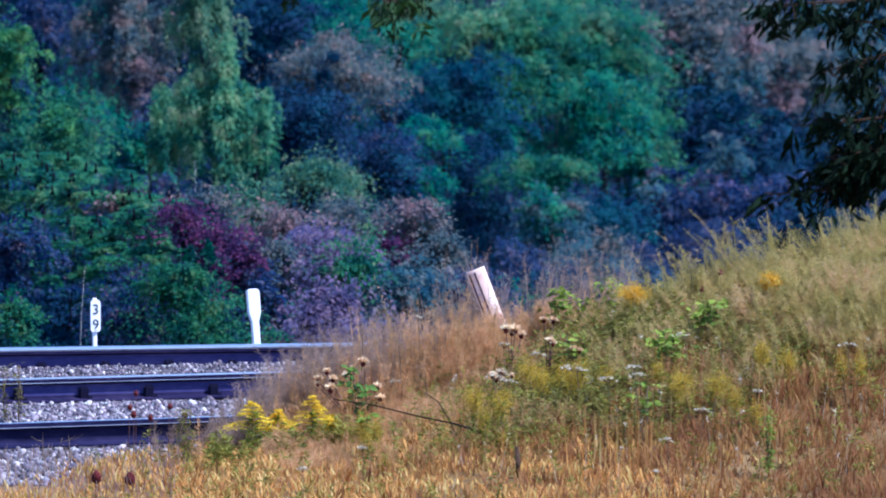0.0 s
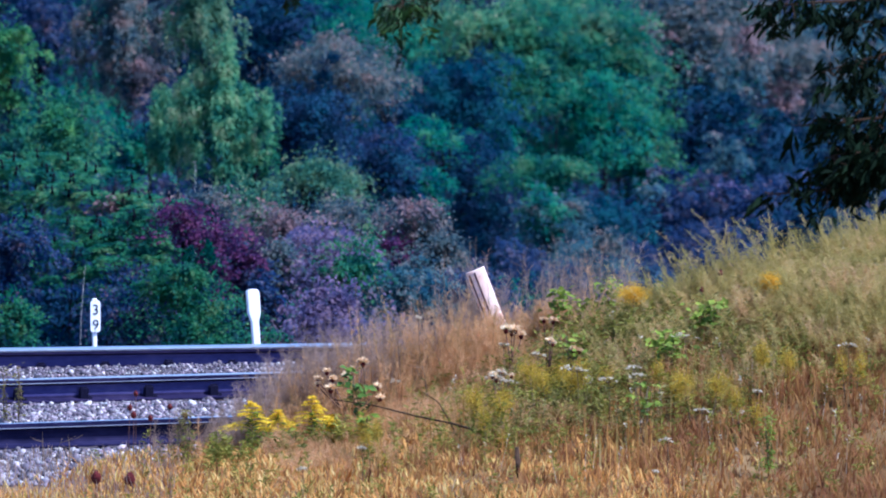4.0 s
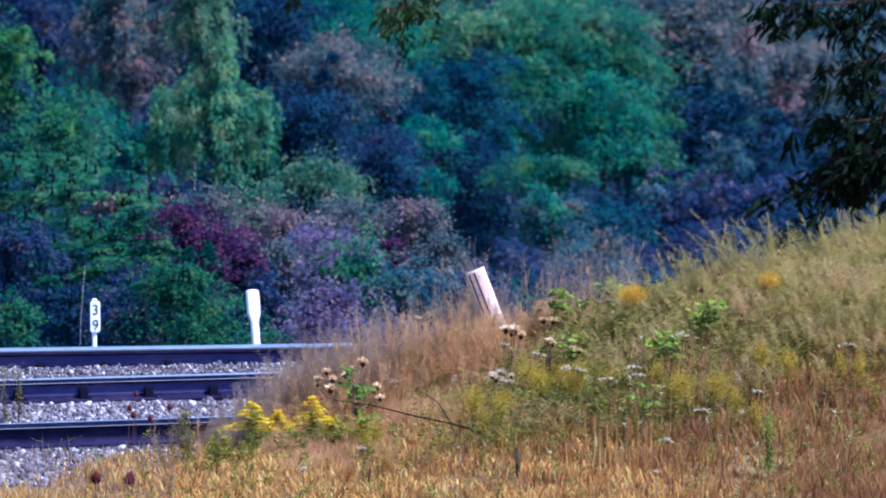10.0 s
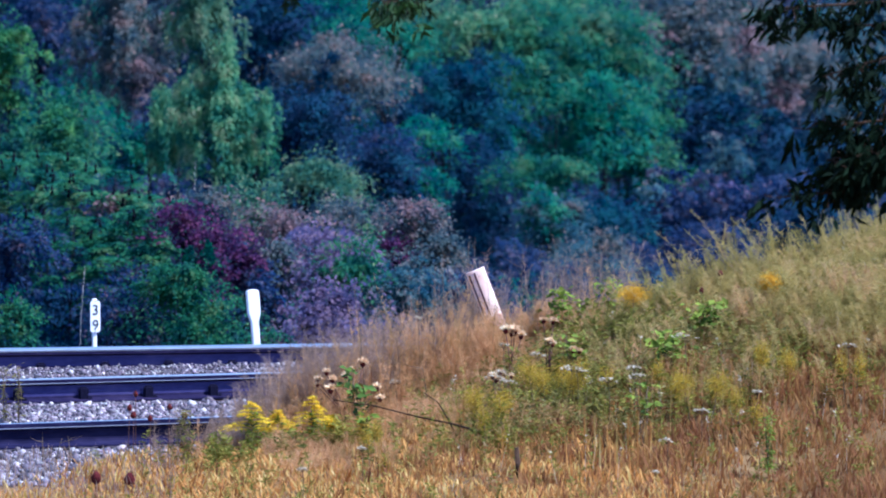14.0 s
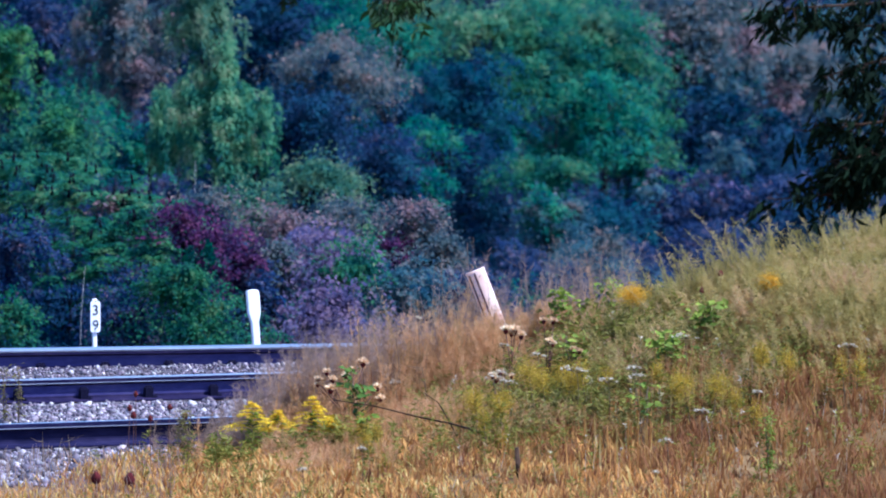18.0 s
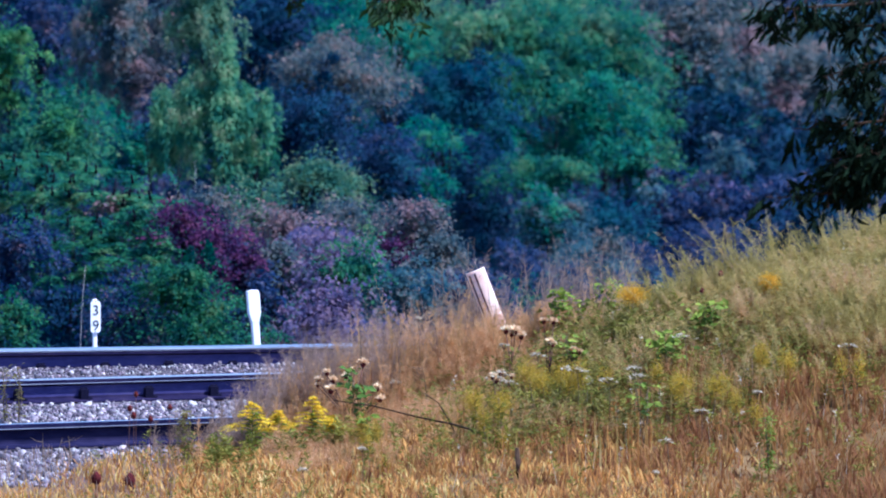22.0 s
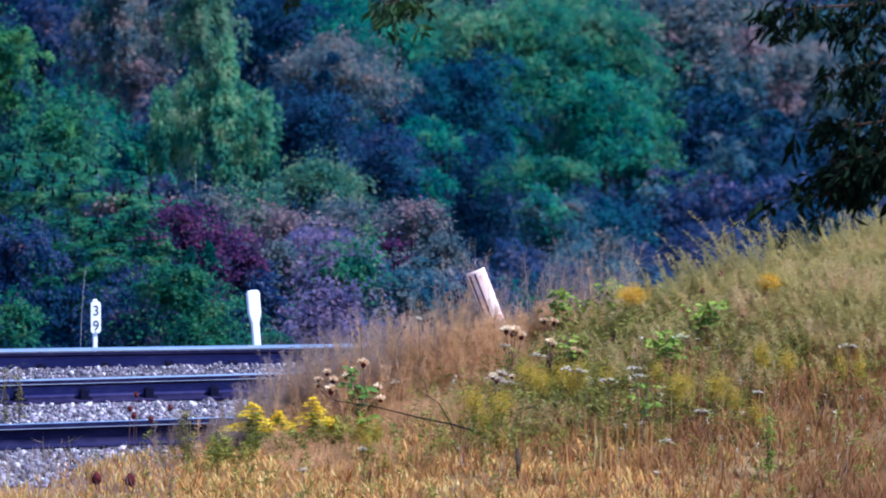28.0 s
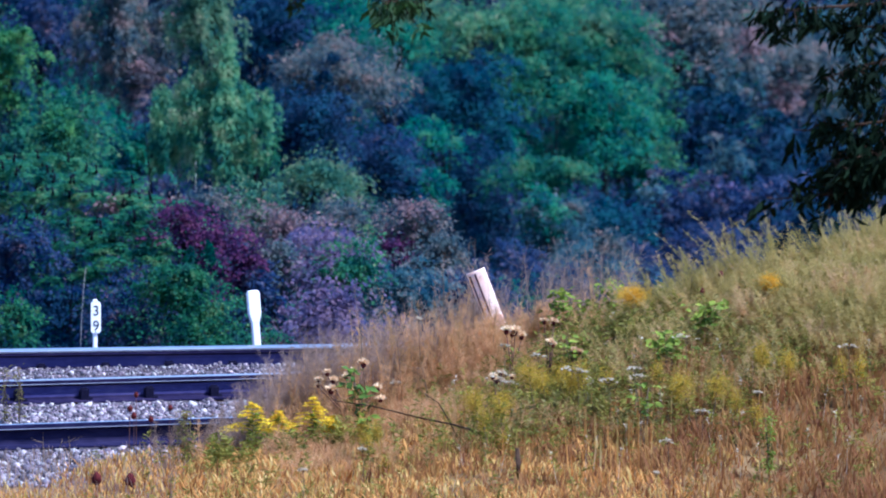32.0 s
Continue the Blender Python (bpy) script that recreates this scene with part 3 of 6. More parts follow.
def weeping_leaves(rng, rx, ry, rz, leaf, layers):
    """Small leaves strung on twigs that hang down the face of the crown."""
    count = int(layers * 3.4 * rx * rz / (0.22 * leaf * leaf))
    strings = max(30, count // 34)
    d = unit(rng.normal(size=(strings, 3)) + np.array([0, -0.3, 0.35]))
    w1 = rng.uniform(0, 6)
    lobe = 0.9 + 0.3 * np.sin(d[:, 0] * 7 + w1) + 0.16 * np.sin(d[:, 2] * 7 + w1)
    taper = 1 - 0.25 * np.maximum(d[:, 2:3], 0) * np.array([1, 1, 0])
    top = d * taper * (rng.uniform(0.2, 1, strings) ** 0.36 * lobe)[:, None] * np.array([rx, ry, rz * 0.85]) + np.array([0, 0, rz * 0.15])
    length = rng.uniform(0.12, 0.42, strings) * min(1.0, 1.4 * rz)
    k = rng.integers(0, strings, count)
    s = rng.uniform(0, 1, count)
    p = top[k] + d[k] * np.array([1, 1, 0]) * (0.35 * s * (1 - 0.5 * s) * length[k])[:, None] - np.array([0, 0, 1.0]) * (s * s * length[k])[:, None] + rng.normal(0, 0.022, (count, 3))
    way = rng.normal(0, 0.35, (count, 3)) + d[k] * np.array([0.4, 0.4, 0]) - np.array([0, 0, 0.8])
    normal = d[k] + np.array([0.1, -0.2, 0.5]) + rng.normal(0, 0.3, (count, 3))
    v, f = leaves(p, way, leaf, 0.5, rng, normal)
    return v, f, top[:: max(1, strings // 12)]


def sumac_leaves(rng, rx, ry, rz, leaf, layers):
    """Whorls of long divided leaves that arch out from the stem tips."""
    tips_n = int(np.clip(layers * 30 * rx * rz, 20, 90))
    d = unit(rng.normal(size=(tips_n, 3)) * np.array([1, 1, 0.8]) + np.array([0, -0.35, 0.4]))
    tip = d * rng.uniform(0.45, 1.0, tips_n)[:, None] ** 0.5 * np.array([rx, ry, rz]) - np.array([0, 0, 0.05])
    per, pairs = 8, 9
    a = (np.arange(per) / per * math.tau)[None] + rng.uniform(0, 6, (tips_n, 1)) + rng.normal(0, 0.2, (tips_n, per))
    out = np.stack([np.cos(a), np.sin(a), rng.uniform(0.1, 0.6, (tips_n, per))], -1) + 0.35 * d[:, None]
    out = unit(out)
    ln = rng.uniform(0.11, 0.23, (tips_n, per))
    s = ((np.arange(pairs) + 1.0) / pairs)[None, None]
    drop = rng.uniform(0.45, 0.95, (tips_n, per, 1)) * s * s
    mid = tip[:, None, None] + out[:, :, None] * (ln[..., None] * s)[..., None] - np.array([0, 0, 1.0]) * (ln[..., None] * drop)[..., None]
    lat = unit(np.cross(out, np.array([0, 0, 1.0])))
    pts, ways = [], []
    for side in (-1, 1):
        pts.append(mid.reshape(-1, 3))
        ways.append((lat[:, :, None] * side + 0.45 * out[:, :, None] - np.array([0, 0, 0.35]) * np.ones_like(mid)).reshape(-1, 3))
    p, way = np.concatenate(pts), np.concatenate(ways)
    way = way + rng.normal(0, 0.2, way.shape)
    normal = np.array([0.1, -0.25, 1.0]) + rng.normal(0, 0.3, p.shape)
    v, f = leaves(p + rng.normal(0, 0.004, p.shape), way, leaf, 0.36, rng, normal)
    return v, f, tip


def wood(name, x, y, top, width, tall, habit, style, label, seed, cones=0, leaf=0.045, layers=4.0, pad=0.0, sprays=()):
    """A tree or shrub: trunk with limbs, and a crown of the given habit."""
    rng = np.random.default_rng(seed)
    z = float(ground_z(x, y))
    t = thing(name, x, y, z, label, name)
    rx, ry, rz = width / 2, min(width * 0.4, 1.0), tall / 2
    cz = top - z - rz
    pad = pad or float(np.clip(0.33 * width, 0.13, 0.30))

    def crown_of(px, py, pz, kind):
        if kind == "weep":
            return weeping_leaves(rng, px, py, pz, leaf, layers)
        if kind == "sumac":
            return sumac_leaves(rng, px, py, pz, 0.062, layers)
        return pad_leaves(rng, px, py, pz, leaf, min(pad, 1.2 * px), layers, 0.24 if kind == "pads" else 0.5)

    v, f, ends = crown_of(rx, ry, rz, habit)
    v[:, 2] = np.maximum(v[:, 2] + cz, 0.02)
    ends = ends + np.array([0, 0, cz])
    bm = bmesh.new()
    girth = min(0.010 + 0.006 * (cz + rz), 0.010 + 0.016 * width)
    lean = rng.normal(0, 0.05, 2)
    peak = cz + rz * 0.5
    spine = [Vector((lean[0] * s * peak + 0.04 * math.sin(3 * s + seed), lean[1] * s * peak, -0.15 + s * (peak + 0.15))) for s in (0, 0.2, 0.4, 0.6, 0.8, 1)]
    tube(bm, spine, [girth * k for k in (1.25, 1, 0.85, 0.65, 0.42, 0.15)], 7)
    for c in ends[:: max(1, len(ends) // 12)]:
        b = Vector(c)
        s = min(0.9, max(0.2, (b.z - rz * 0.5) / max(peak, 0.1)))
        a = spine[int(s * 5)]
        tube(bm, [a, (a + b) / 2 + Vector((0, 0, 0.1 * (b - a).length)), b], [girth * 0.3, girth * 0.18, girth * 0.06], 5)
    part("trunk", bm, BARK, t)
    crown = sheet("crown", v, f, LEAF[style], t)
    for dx, dz, w, h, other in sprays:
        sv, sf, _ = pad_leaves(rng, w / 2, min(w * 0.4, 0.25), h / 2, leaf, min(0.12, 0.4 * w), layers * 0.8, 0.5)
        tagged(sheet("autumn_spray", sv + np.array([dx, -ry * 0.85, cz + dz]), sf, LEAF[other], t), kind="stuff")
    high = ends[np.argsort(-ends[:, 2])[: max(cones, 2 * len(ends) // 3)]]
    for c in high[rng.permutation(len(high))[:cones]]:
        bm = bmesh.new()
        tube(bm, [(0, 0, 0), (0.004, 0, 0.02), (0.006, 0, 0.062), (0.003, 0, 0.10)], [0.009, 0.019, 0.016, 0.004], 6)
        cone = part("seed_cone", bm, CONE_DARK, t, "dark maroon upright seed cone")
        cone.matrix_basis = pose(c[0], min(c[1], -0.05) - 0.22, c[2] + 0.01, rng.uniform(-15, 15), rng.uniform(-15, 15), 0)
    return t


wood("shrub", -3.90, 122, 0.91, 1.01, 0.85, "sumac", "green", "mid-green sumac-like shrub with long divided leaves below the railway bank", 500, cones=15)
wood("shrub", -3.13, 121, 0.80, 1.05, 0.79, "sumac", "green", "mid-green sumac-like shrub with long divided leaves below the railway bank", 501, cones=13, sprays=[(0.00, -0.05, 0.26, 0.19, "pink")])
wood("shrub", -3.53, 119.5, 0.47, 1.14, 0.73, "sumac", "deep", "deep green sumac-like shrub with long divided leaves below the railway bank", 502, cones=10)
wood("shrub", -2.64, 119, 0.64, 0.83, 0.78, "sumac", "green", "mid-green sumac-like shrub with long divided leaves below the railway bank", 503, cones=7)
wood("shrub", -3.99, 118.5, 0.41, 0.77, 0.77, "billow", "violet", "rounded bushy shrub below the railway bank, violet leaves darkened with painted shade", 504)
wood("shrub", -2.82, 118, 0.23, 0.98, 0.67, "sumac", "deep", "deep green sumac-like shrub with long divided leaves below the railway bank", 505)
wood("shrub", -2.28, 116.5, 0.25, 0.96, 0.91, "billow", "deep", "deep green rounded bushy shrub below the railway bank", 506, leaf=0.04)
wood("shrub", -2.85, 117, -0.09, 0.87, 0.71, "billow", "violet", "rounded bushy shrub below the railway bank, violet leaves darkened with painted shade", 507)
wood("shrub", -3.60, 121, -0.17, 1.16, 0.90, "billow", "blue", "rounded bushy shrub below the railway bank, shade painted into its dark blue leaves", 508)
wood("shrub", -3.76, 114.5, -0.07, 0.50, 0.45, "billow", "deep", "deep green rounded bushy shrub below the railway bank", 509)
wood("shrub", -2.04, 116, -0.35, 1.01, 0.45, "billow", "deep", "deep green rounded bushy shrub below the railway bank", 510)
wood("shrub", -3.46, 118, -0.62, 1.54, 0.62, "billow", "blue", "rounded bushy shrub below the railway bank, shade painted into its dark blue leaves", 511)
wood("shrub", -2.31, 118, 0.59, 0.46, 0.41, "billow", "burgundy", "deep burgundy rounded bushy shrub below the railway bank", 512)
wood("shrub", -2.09, 117.7, 0.42, 0.51, 0.49, "billow", "burgundy", "deep burgundy rounded bushy shrub below the railway bank", 513)
wood("shrub", -1.83, 117.4, 0.25, 0.51, 0.51, "billow", "burgundy", "deep burgundy rounded bushy shrub below the railway bank", 514)
wood("shrub", -1.65, 117.2, 0.03, 0.36, 0.66, "billow", "violet", "rounded bushy shrub below the railway bank, violet leaves darkened with painted shade", 515)
wood("shrub", -2.21, 120, 0.52, 0.73, 0.26, "billow", "mauve", "greyish mauve autumn rounded bushy shrub below the railway bank", 516)
wood("shrub", -1.78, 124, 0.33, 0.70, 0.43, "billow", "olive", "dull olive-green rounded bushy shrub below the railway bank", 517, sprays=[(0.08, -0.04, 0.24, 0.14, "pink")])
wood("shrub", -1.43, 120, 0.42, 0.68, 0.57, "billow", "pink", "pinkish autumn rounded bushy shrub below the railway bank", 518)
wood("shrub", -1.11, 119, 0.38, 0.88, 0.78, "billow", "lilac", "lilac-grey autumn rounded bushy shrub below the railway bank", 519)
wood("shrub", -1.52, 118.5, 0.25, 0.52, 0.67, "billow", "mauve", "greyish mauve autumn rounded bushy shrub below the railway bank", 520)
wood("shrub", -0.82, 118, 0.28, 0.51, 0.67, "billow", "green", "mid-green rounded bushy shrub below the railway bank", 521)
wood("shrub", -0.87, 122, 0.35, 0.64, 0.48, "billow", "mauve", "greyish mauve autumn rounded bushy shrub below the railway bank", 522)
wood("shrub", -0.36, 121, 0.41, 0.95, 0.63, "billow", "mauve", "greyish mauve autumn rounded bushy shrub below the railway bank", 523, sprays=[(-0.08, -0.13, 0.63, 0.26, "burgundy"), (0.08, 0.21, 0.47, 0.19, "pink")])
wood("shrub", -1.20, 117.6, -0.10, 1.13, 0.77, "billow", "lilac", "lilac-grey autumn rounded bushy shrub below the railway bank", 524)
wood("shrub", -0.02, 120, 0.16, 0.57, 0.57, "billow", "mauve", "greyish mauve autumn rounded bushy shrub below the railway bank", 525)
wood("shrub", -0.44, 119, 0.04, 1.04, 0.73, "billow", "haze", "rounded bushy shrub below the railway bank, blue haze tinted into its leaves", 526)
wood("shrub", 0.24, 119.5, -0.12, 1.04, 0.68, "billow", "violet", "rounded bushy shrub below the railway bank, violet leaves darkened with painted shade", 527)
wood("shrub", 0.92, 136, -1.07, 1.12, 0.71, "billow", "violet", "rounded bushy shrub below the railway bank, violet leaves darkened with painted shade", 528)
wood("shrub", 1.54, 138, -1.14, 1.14, 0.72, "billow", "haze", "rounded bushy shrub below the railway bank, blue haze tinted into its leaves", 529, sprays=[(0.21, 0.42, 0.24, 0.30, "mauve")])
wood("shrub", 2.11, 140, -1.18, 1.16, 0.67, "billow", "violet", "rounded bushy shrub below the railway bank, violet leaves darkened with painted shade", 530, sprays=[(-0.24, 0.18, 0.30, 0.37, "mauve")])
wood("shrub", 2.92, 141, -1.09, 1.47, 0.61, "billow", "violet", "rounded bushy shrub below the railway bank, violet leaves darkened with painted shade", 531)
wood("shrub", 3.81, 142, -1.00, 1.36, 0.68, "billow", "blue", "rounded bushy shrub below the railway bank, shade painted into its dark blue leaves", 532)
wood("tree", -4.50, 133, 1.70, 0.64, 1.33, "pads", "bright", "bright green tree with layered boughs beyond the railway", 533)
wood("tree", -3.81, 130, 0.96, 0.90, 0.68, "pads", "green", "mid-green tree with layered boughs beyond the railway", 534, sprays=[(0.00, -0.06, 0.45, 0.34, "bright")])
wood("tree", -4.19, 133, 0.52, 1.16, 0.69, "pads", "green", "mid-green tree with layered boughs beyond the railway", 535)
wood("tree", -4.28, 142, 1.48, 1.05, 0.93, "billow", "violet", "rounded bushy tree beyond the railway, violet leaves darkened with painted shade", 536)
wood("tree", -3.39, 137, 1.79, 1.01, 1.55, "weep", "mauve", "greyish mauve autumn tree with hanging twigs beyond the railway", 537, sprays=[(0.18, -0.48, 0.20, 0.14, "pink"), (0.21, -0.24, 0.42, 0.36, "pink")])
wood("tree", -2.77, 139, 1.73, 0.66, 0.79, "weep", "mauve", "greyish mauve autumn tree with hanging twigs beyond the railway", 538, sprays=[(-0.03, -0.06, 0.18, 0.15, "pink")])
wood("tree", -2.51, 136, 1.83, 0.71, 1.18, "weep", "olive", "dull olive-green tree with hanging twigs beyond the railway", 539)
wood("tree", -2.28, 133, 1.21, 0.98, 1.56, "weep", "pale", "pale silvery green tree with hanging twigs beyond the railway", 540)
wood("tree", -1.98, 134, 0.75, 0.52, 1.17, "weep", "green", "mid-green tree with hanging twigs beyond the railway", 541)
wood("tree", -2.77, 134.5, 0.82, 0.76, 1.17, "weep", "pale", "pale silvery green tree with hanging twigs beyond the railway", 542)
wood("tree", -3.24, 135.5, 0.41, 0.65, 0.71, "billow", "teal", "dark teal-green rounded bushy tree beyond the railway", 543)
wood("tree", -2.07, 138, 0.03, 0.66, 0.78, "billow", "blue", "rounded bushy tree beyond the railway, shade painted into its dark blue leaves", 544)
wood("tree", -1.93, 146, 1.23, 1.46, 1.08, "billow", "blue", "rounded bushy tree beyond the railway, shade painted into its dark blue leaves", 545)
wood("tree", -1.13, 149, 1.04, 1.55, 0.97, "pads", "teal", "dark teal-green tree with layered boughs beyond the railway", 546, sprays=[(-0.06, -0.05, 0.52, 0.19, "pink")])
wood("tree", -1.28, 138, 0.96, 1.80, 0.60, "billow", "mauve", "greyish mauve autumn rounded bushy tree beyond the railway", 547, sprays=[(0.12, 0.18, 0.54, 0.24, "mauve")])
wood("tree", -1.41, 136, 0.83, 1.30, 1.12, "billow", "blue", "rounded bushy tree beyond the railway, shade painted into its dark blue leaves", 548)
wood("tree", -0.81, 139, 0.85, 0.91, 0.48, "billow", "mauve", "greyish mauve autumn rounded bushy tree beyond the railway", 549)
wood("tree", -0.52, 142, 0.30, 0.86, 0.74, "billow", "blue", "rounded bushy tree beyond the railway, shade painted into its dark blue leaves", 550)
wood("tree", -0.71, 137, 0.12, 0.83, 0.36, "billow", "violet", "rounded bushy tree beyond the railway, violet leaves darkened with painted shade", 551)
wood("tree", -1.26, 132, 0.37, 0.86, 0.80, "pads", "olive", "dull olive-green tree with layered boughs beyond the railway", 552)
wood("tree", -0.67, 136, 0.09, 0.77, 0.89, "billow", "blue", "rounded bushy tree beyond the railway, shade painted into its dark blue leaves", 553)
wood("tree", -0.29, 150, 1.09, 0.98, 0.72, "billow", "olive", "dull olive-green rounded bushy tree beyond the railway", 554)
wood("tree", 0.49, 149, 1.00, 1.23, 0.71, "billow", "pale", "pale silvery green rounded bushy tree beyond the railway", 555)
wood("tree", 0.69, 149, 0.26, 0.65, 0.97, "billow", "teal", "dark teal-green rounded bushy tree beyond the railway", 556)
wood("tree", 0.10, 146, 0.57, 1.52, 1.08, "billow", "navy", "rounded bushy tree beyond the railway, half shade painted into its leaves", 557)
wood("tree", -0.21, 141, 0.08, 0.80, 0.43, "pads", "teal", "dark teal-green tree with layered boughs beyond the railway", 558)
wood("tree", -0.18, 140, -0.38, 0.67, 0.43, "pads", "teal", "dark teal-green tree with layered boughs beyond the railway", 559)
wood("tree", 0.41, 144, -0.27, 1.19, 1.63, "billow", "blue", "rounded bushy tree beyond the railway, shade painted into its dark blue leaves", 560)
wood("tree", 1.14, 149, 0.94, 1.23, 1.23, "billow", "sea", "sea-green rounded bushy tree beyond the railway", 561, sprays=[(-0.13, 0.23, 0.65, 0.32, "green")])
wood("tree", 1.96, 150, 1.02, 1.43, 1.37, "billow", "sea", "sea-green rounded bushy tree beyond the railway", 562, sprays=[(-0.16, 0.29, 0.72, 0.39, "olive")])
wood("tree", 1.68, 148, 0.18, 1.29, 0.97, "billow", "teal", "dark teal-green rounded bushy tree beyond the railway", 563)
wood("tree", 0.81, 147.5, 0.40, 0.90, 0.83, "billow", "sea", "sea-green rounded bushy tree beyond the railway", 564)
wood("tree", 0.55, 147, -0.28, 0.77, 0.70, "pads", "teal", "dark teal-green tree with layered boughs beyond the railway", 565)
wood("tree", 2.31, 149, 0.13, 0.84, 1.23, "billow", "green", "mid-green rounded bushy tree beyond the railway", 566, sprays=[(0.11, -0.29, 0.10, 0.19, "pink")])
wood("tree", 1.41, 150, -0.51, 1.11, 0.72, "billow", "teal", "dark teal-green rounded bushy tree beyond the railway", 567)
wood("tree", 1.19, 143, -0.40, 1.18, 0.56, "pads", "sea", "sea-green tree with layered boughs beyond the railway", 568)
wood("tree", 1.17, 141, -0.69, 0.92, 0.92, "billow", "haze", "rounded bushy tree beyond the railway, blue haze tinted into its leaves", 569, sprays=[(-0.09, 0.18, 0.67, 0.43, "teal")])
wood("tree", 1.74, 142, -0.69, 0.93, 0.93, "pads", "navy", "tree with layered boughs beyond the railway, half shade painted into its leaves", 570)
wood("tree", 1.29, 151.5, 1.12, 2.11, 0.72, "billow", "pale", "pale silvery green rounded bushy tree beyond the railway", 571, sprays=[(0.59, -0.16, 0.20, 0.14, "pink")])
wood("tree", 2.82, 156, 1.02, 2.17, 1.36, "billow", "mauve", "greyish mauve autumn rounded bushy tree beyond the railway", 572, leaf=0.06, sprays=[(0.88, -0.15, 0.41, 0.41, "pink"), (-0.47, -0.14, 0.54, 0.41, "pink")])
wood("tree", 3.13, 158, 0.11, 1.58, 0.82, "billow", "haze", "rounded bushy tree beyond the railway, blue haze tinted into its leaves", 573, leaf=0.06)
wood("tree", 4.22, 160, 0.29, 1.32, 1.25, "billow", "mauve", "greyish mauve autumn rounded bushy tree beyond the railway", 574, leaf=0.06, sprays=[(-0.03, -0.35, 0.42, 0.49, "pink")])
wood("tree", 3.25, 152, -0.09, 1.65, 1.39, "billow", "blue", "rounded bushy tree beyond the railway, shade painted into its dark blue leaves", 575, leaf=0.06)
wood("tree", 3.24, 150, -0.74, 0.39, 0.39, "billow", "haze", "rounded bushy tree beyond the railway, blue haze tinted into its leaves", 576)
wood("tree", 2.62, 145, -0.80, 1.39, 0.82, "pads", "violet", "tree with layered boughs beyond the railway, violet leaves darkened with painted shade", 577, leaf=0.06, sprays=[(-0.32, 0.25, 0.38, 0.32, "haze"), (0.57, 0.25, 0.38, 0.19, "lilac")])
wood("tree", 3.36, 144, -0.68, 1.13, 0.81, "pads", "violet", "tree with layered boughs beyond the railway, violet leaves darkened with painted shade", 578, leaf=0.06)
wood("tree", 5.02, 166, 0.48, 1.66, 2.38, "billow", "haze", "rounded bushy tree beyond the railway, blue haze tinted into its leaves", 579, leaf=0.07)
wood("tree", 4.43, 160, -0.89, 1.67, 1.39, "billow", "blue", "rounded bushy tree beyond the railway, shade painted into its dark blue leaves", 580, leaf=0.06)
wood("tree", 2.24, 149, -0.68, 0.58, 0.78, "billow", "teal", "dark teal-green rounded bushy tree beyond the railway", 581)
# Back rows fill the gaps; the tall crowns rise unseen for shade.
wood("tree", -6.45, 176, 2.98, 2.29, 6.93, "billow", "blue", "tall bushy tree deep in the woods, shade painted into its dark blue leaves", 387, leaf=0.11, layers=3, pad=0.5)
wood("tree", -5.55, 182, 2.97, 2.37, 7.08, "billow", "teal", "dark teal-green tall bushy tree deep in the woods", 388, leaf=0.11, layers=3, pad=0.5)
wood("tree", -4.57, 188, 2.97, 2.45, 7.23, "billow", "violet", "tall bushy tree deep in the woods, violet leaves darkened with painted shade", 389, leaf=0.11, layers=3, pad=0.5)
wood("tree", -3.52, 194, 2.23, 2.53, 7.38, "billow", "blue", "tall bushy tree deep in the woods, shade painted into its dark blue leaves", 390, leaf=0.11, layers=3, pad=0.5)
wood("tree", -2.11, 176, 3.21, 2.29, 6.93, "billow", "blue", "tall bushy tree deep in the woods, shade painted into its dark blue leaves", 391, leaf=0.11, layers=3, pad=0.5)
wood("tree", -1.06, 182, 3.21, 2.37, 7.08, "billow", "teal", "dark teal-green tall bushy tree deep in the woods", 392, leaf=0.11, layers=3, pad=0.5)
wood("tree", 0.07, 188, 2.48, 2.45, 7.23, "billow", "violet", "tall bushy tree deep in the woods, violet leaves darkened with painted shade", 393, leaf=0.11, layers=3, pad=0.5)
wood("tree", 1.26, 194, 2.48, 2.53, 7.38, "billow", "blue", "tall bushy tree deep in the woods, shade painted into its dark blue leaves", 394, leaf=0.11, layers=3, pad=0.5)
wood("tree", 2.23, 176, 3.44, 2.29, 6.93, "billow", "blue", "tall bushy tree deep in the woods, shade painted into its dark blue leaves", 395, leaf=0.11, layers=3, pad=0.5)
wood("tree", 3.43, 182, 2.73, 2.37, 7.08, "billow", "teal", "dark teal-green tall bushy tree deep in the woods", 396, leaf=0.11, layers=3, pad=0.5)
wood("tree", 4.71, 188, 2.72, 2.45, 7.23, "billow", "violet", "tall bushy tree deep in the woods, violet leaves darkened with painted shade", 397, leaf=0.11, layers=3, pad=0.5)
wood("tree", 6.05, 194, 2.73, 2.53, 7.38, "billow", "blue", "tall bushy tree deep in the woods, shade painted into its dark blue leaves", 398, leaf=0.11, layers=3, pad=0.5)
wood("tree", 6.58, 176, 2.98, 2.29, 6.93, "billow", "blue", "tall bushy tree deep in the woods, shade painted into its dark blue leaves", 399, leaf=0.11, layers=3, pad=0.5)
wood("tree", -5.88, 168, -1.77, 2.41, 3.25, "billow", "blue", "tall bushy tree deep in the woods, shade painted into its dark blue leaves", 400, leaf=0.11, layers=3, pad=0.5)
wood("tree", -4.24, 173, -2.05, 2.48, 3.35, "billow", "violet", "tall bushy tree deep in the woods, violet leaves darkened with painted shade", 401, leaf=0.11, layers=3, pad=0.5)
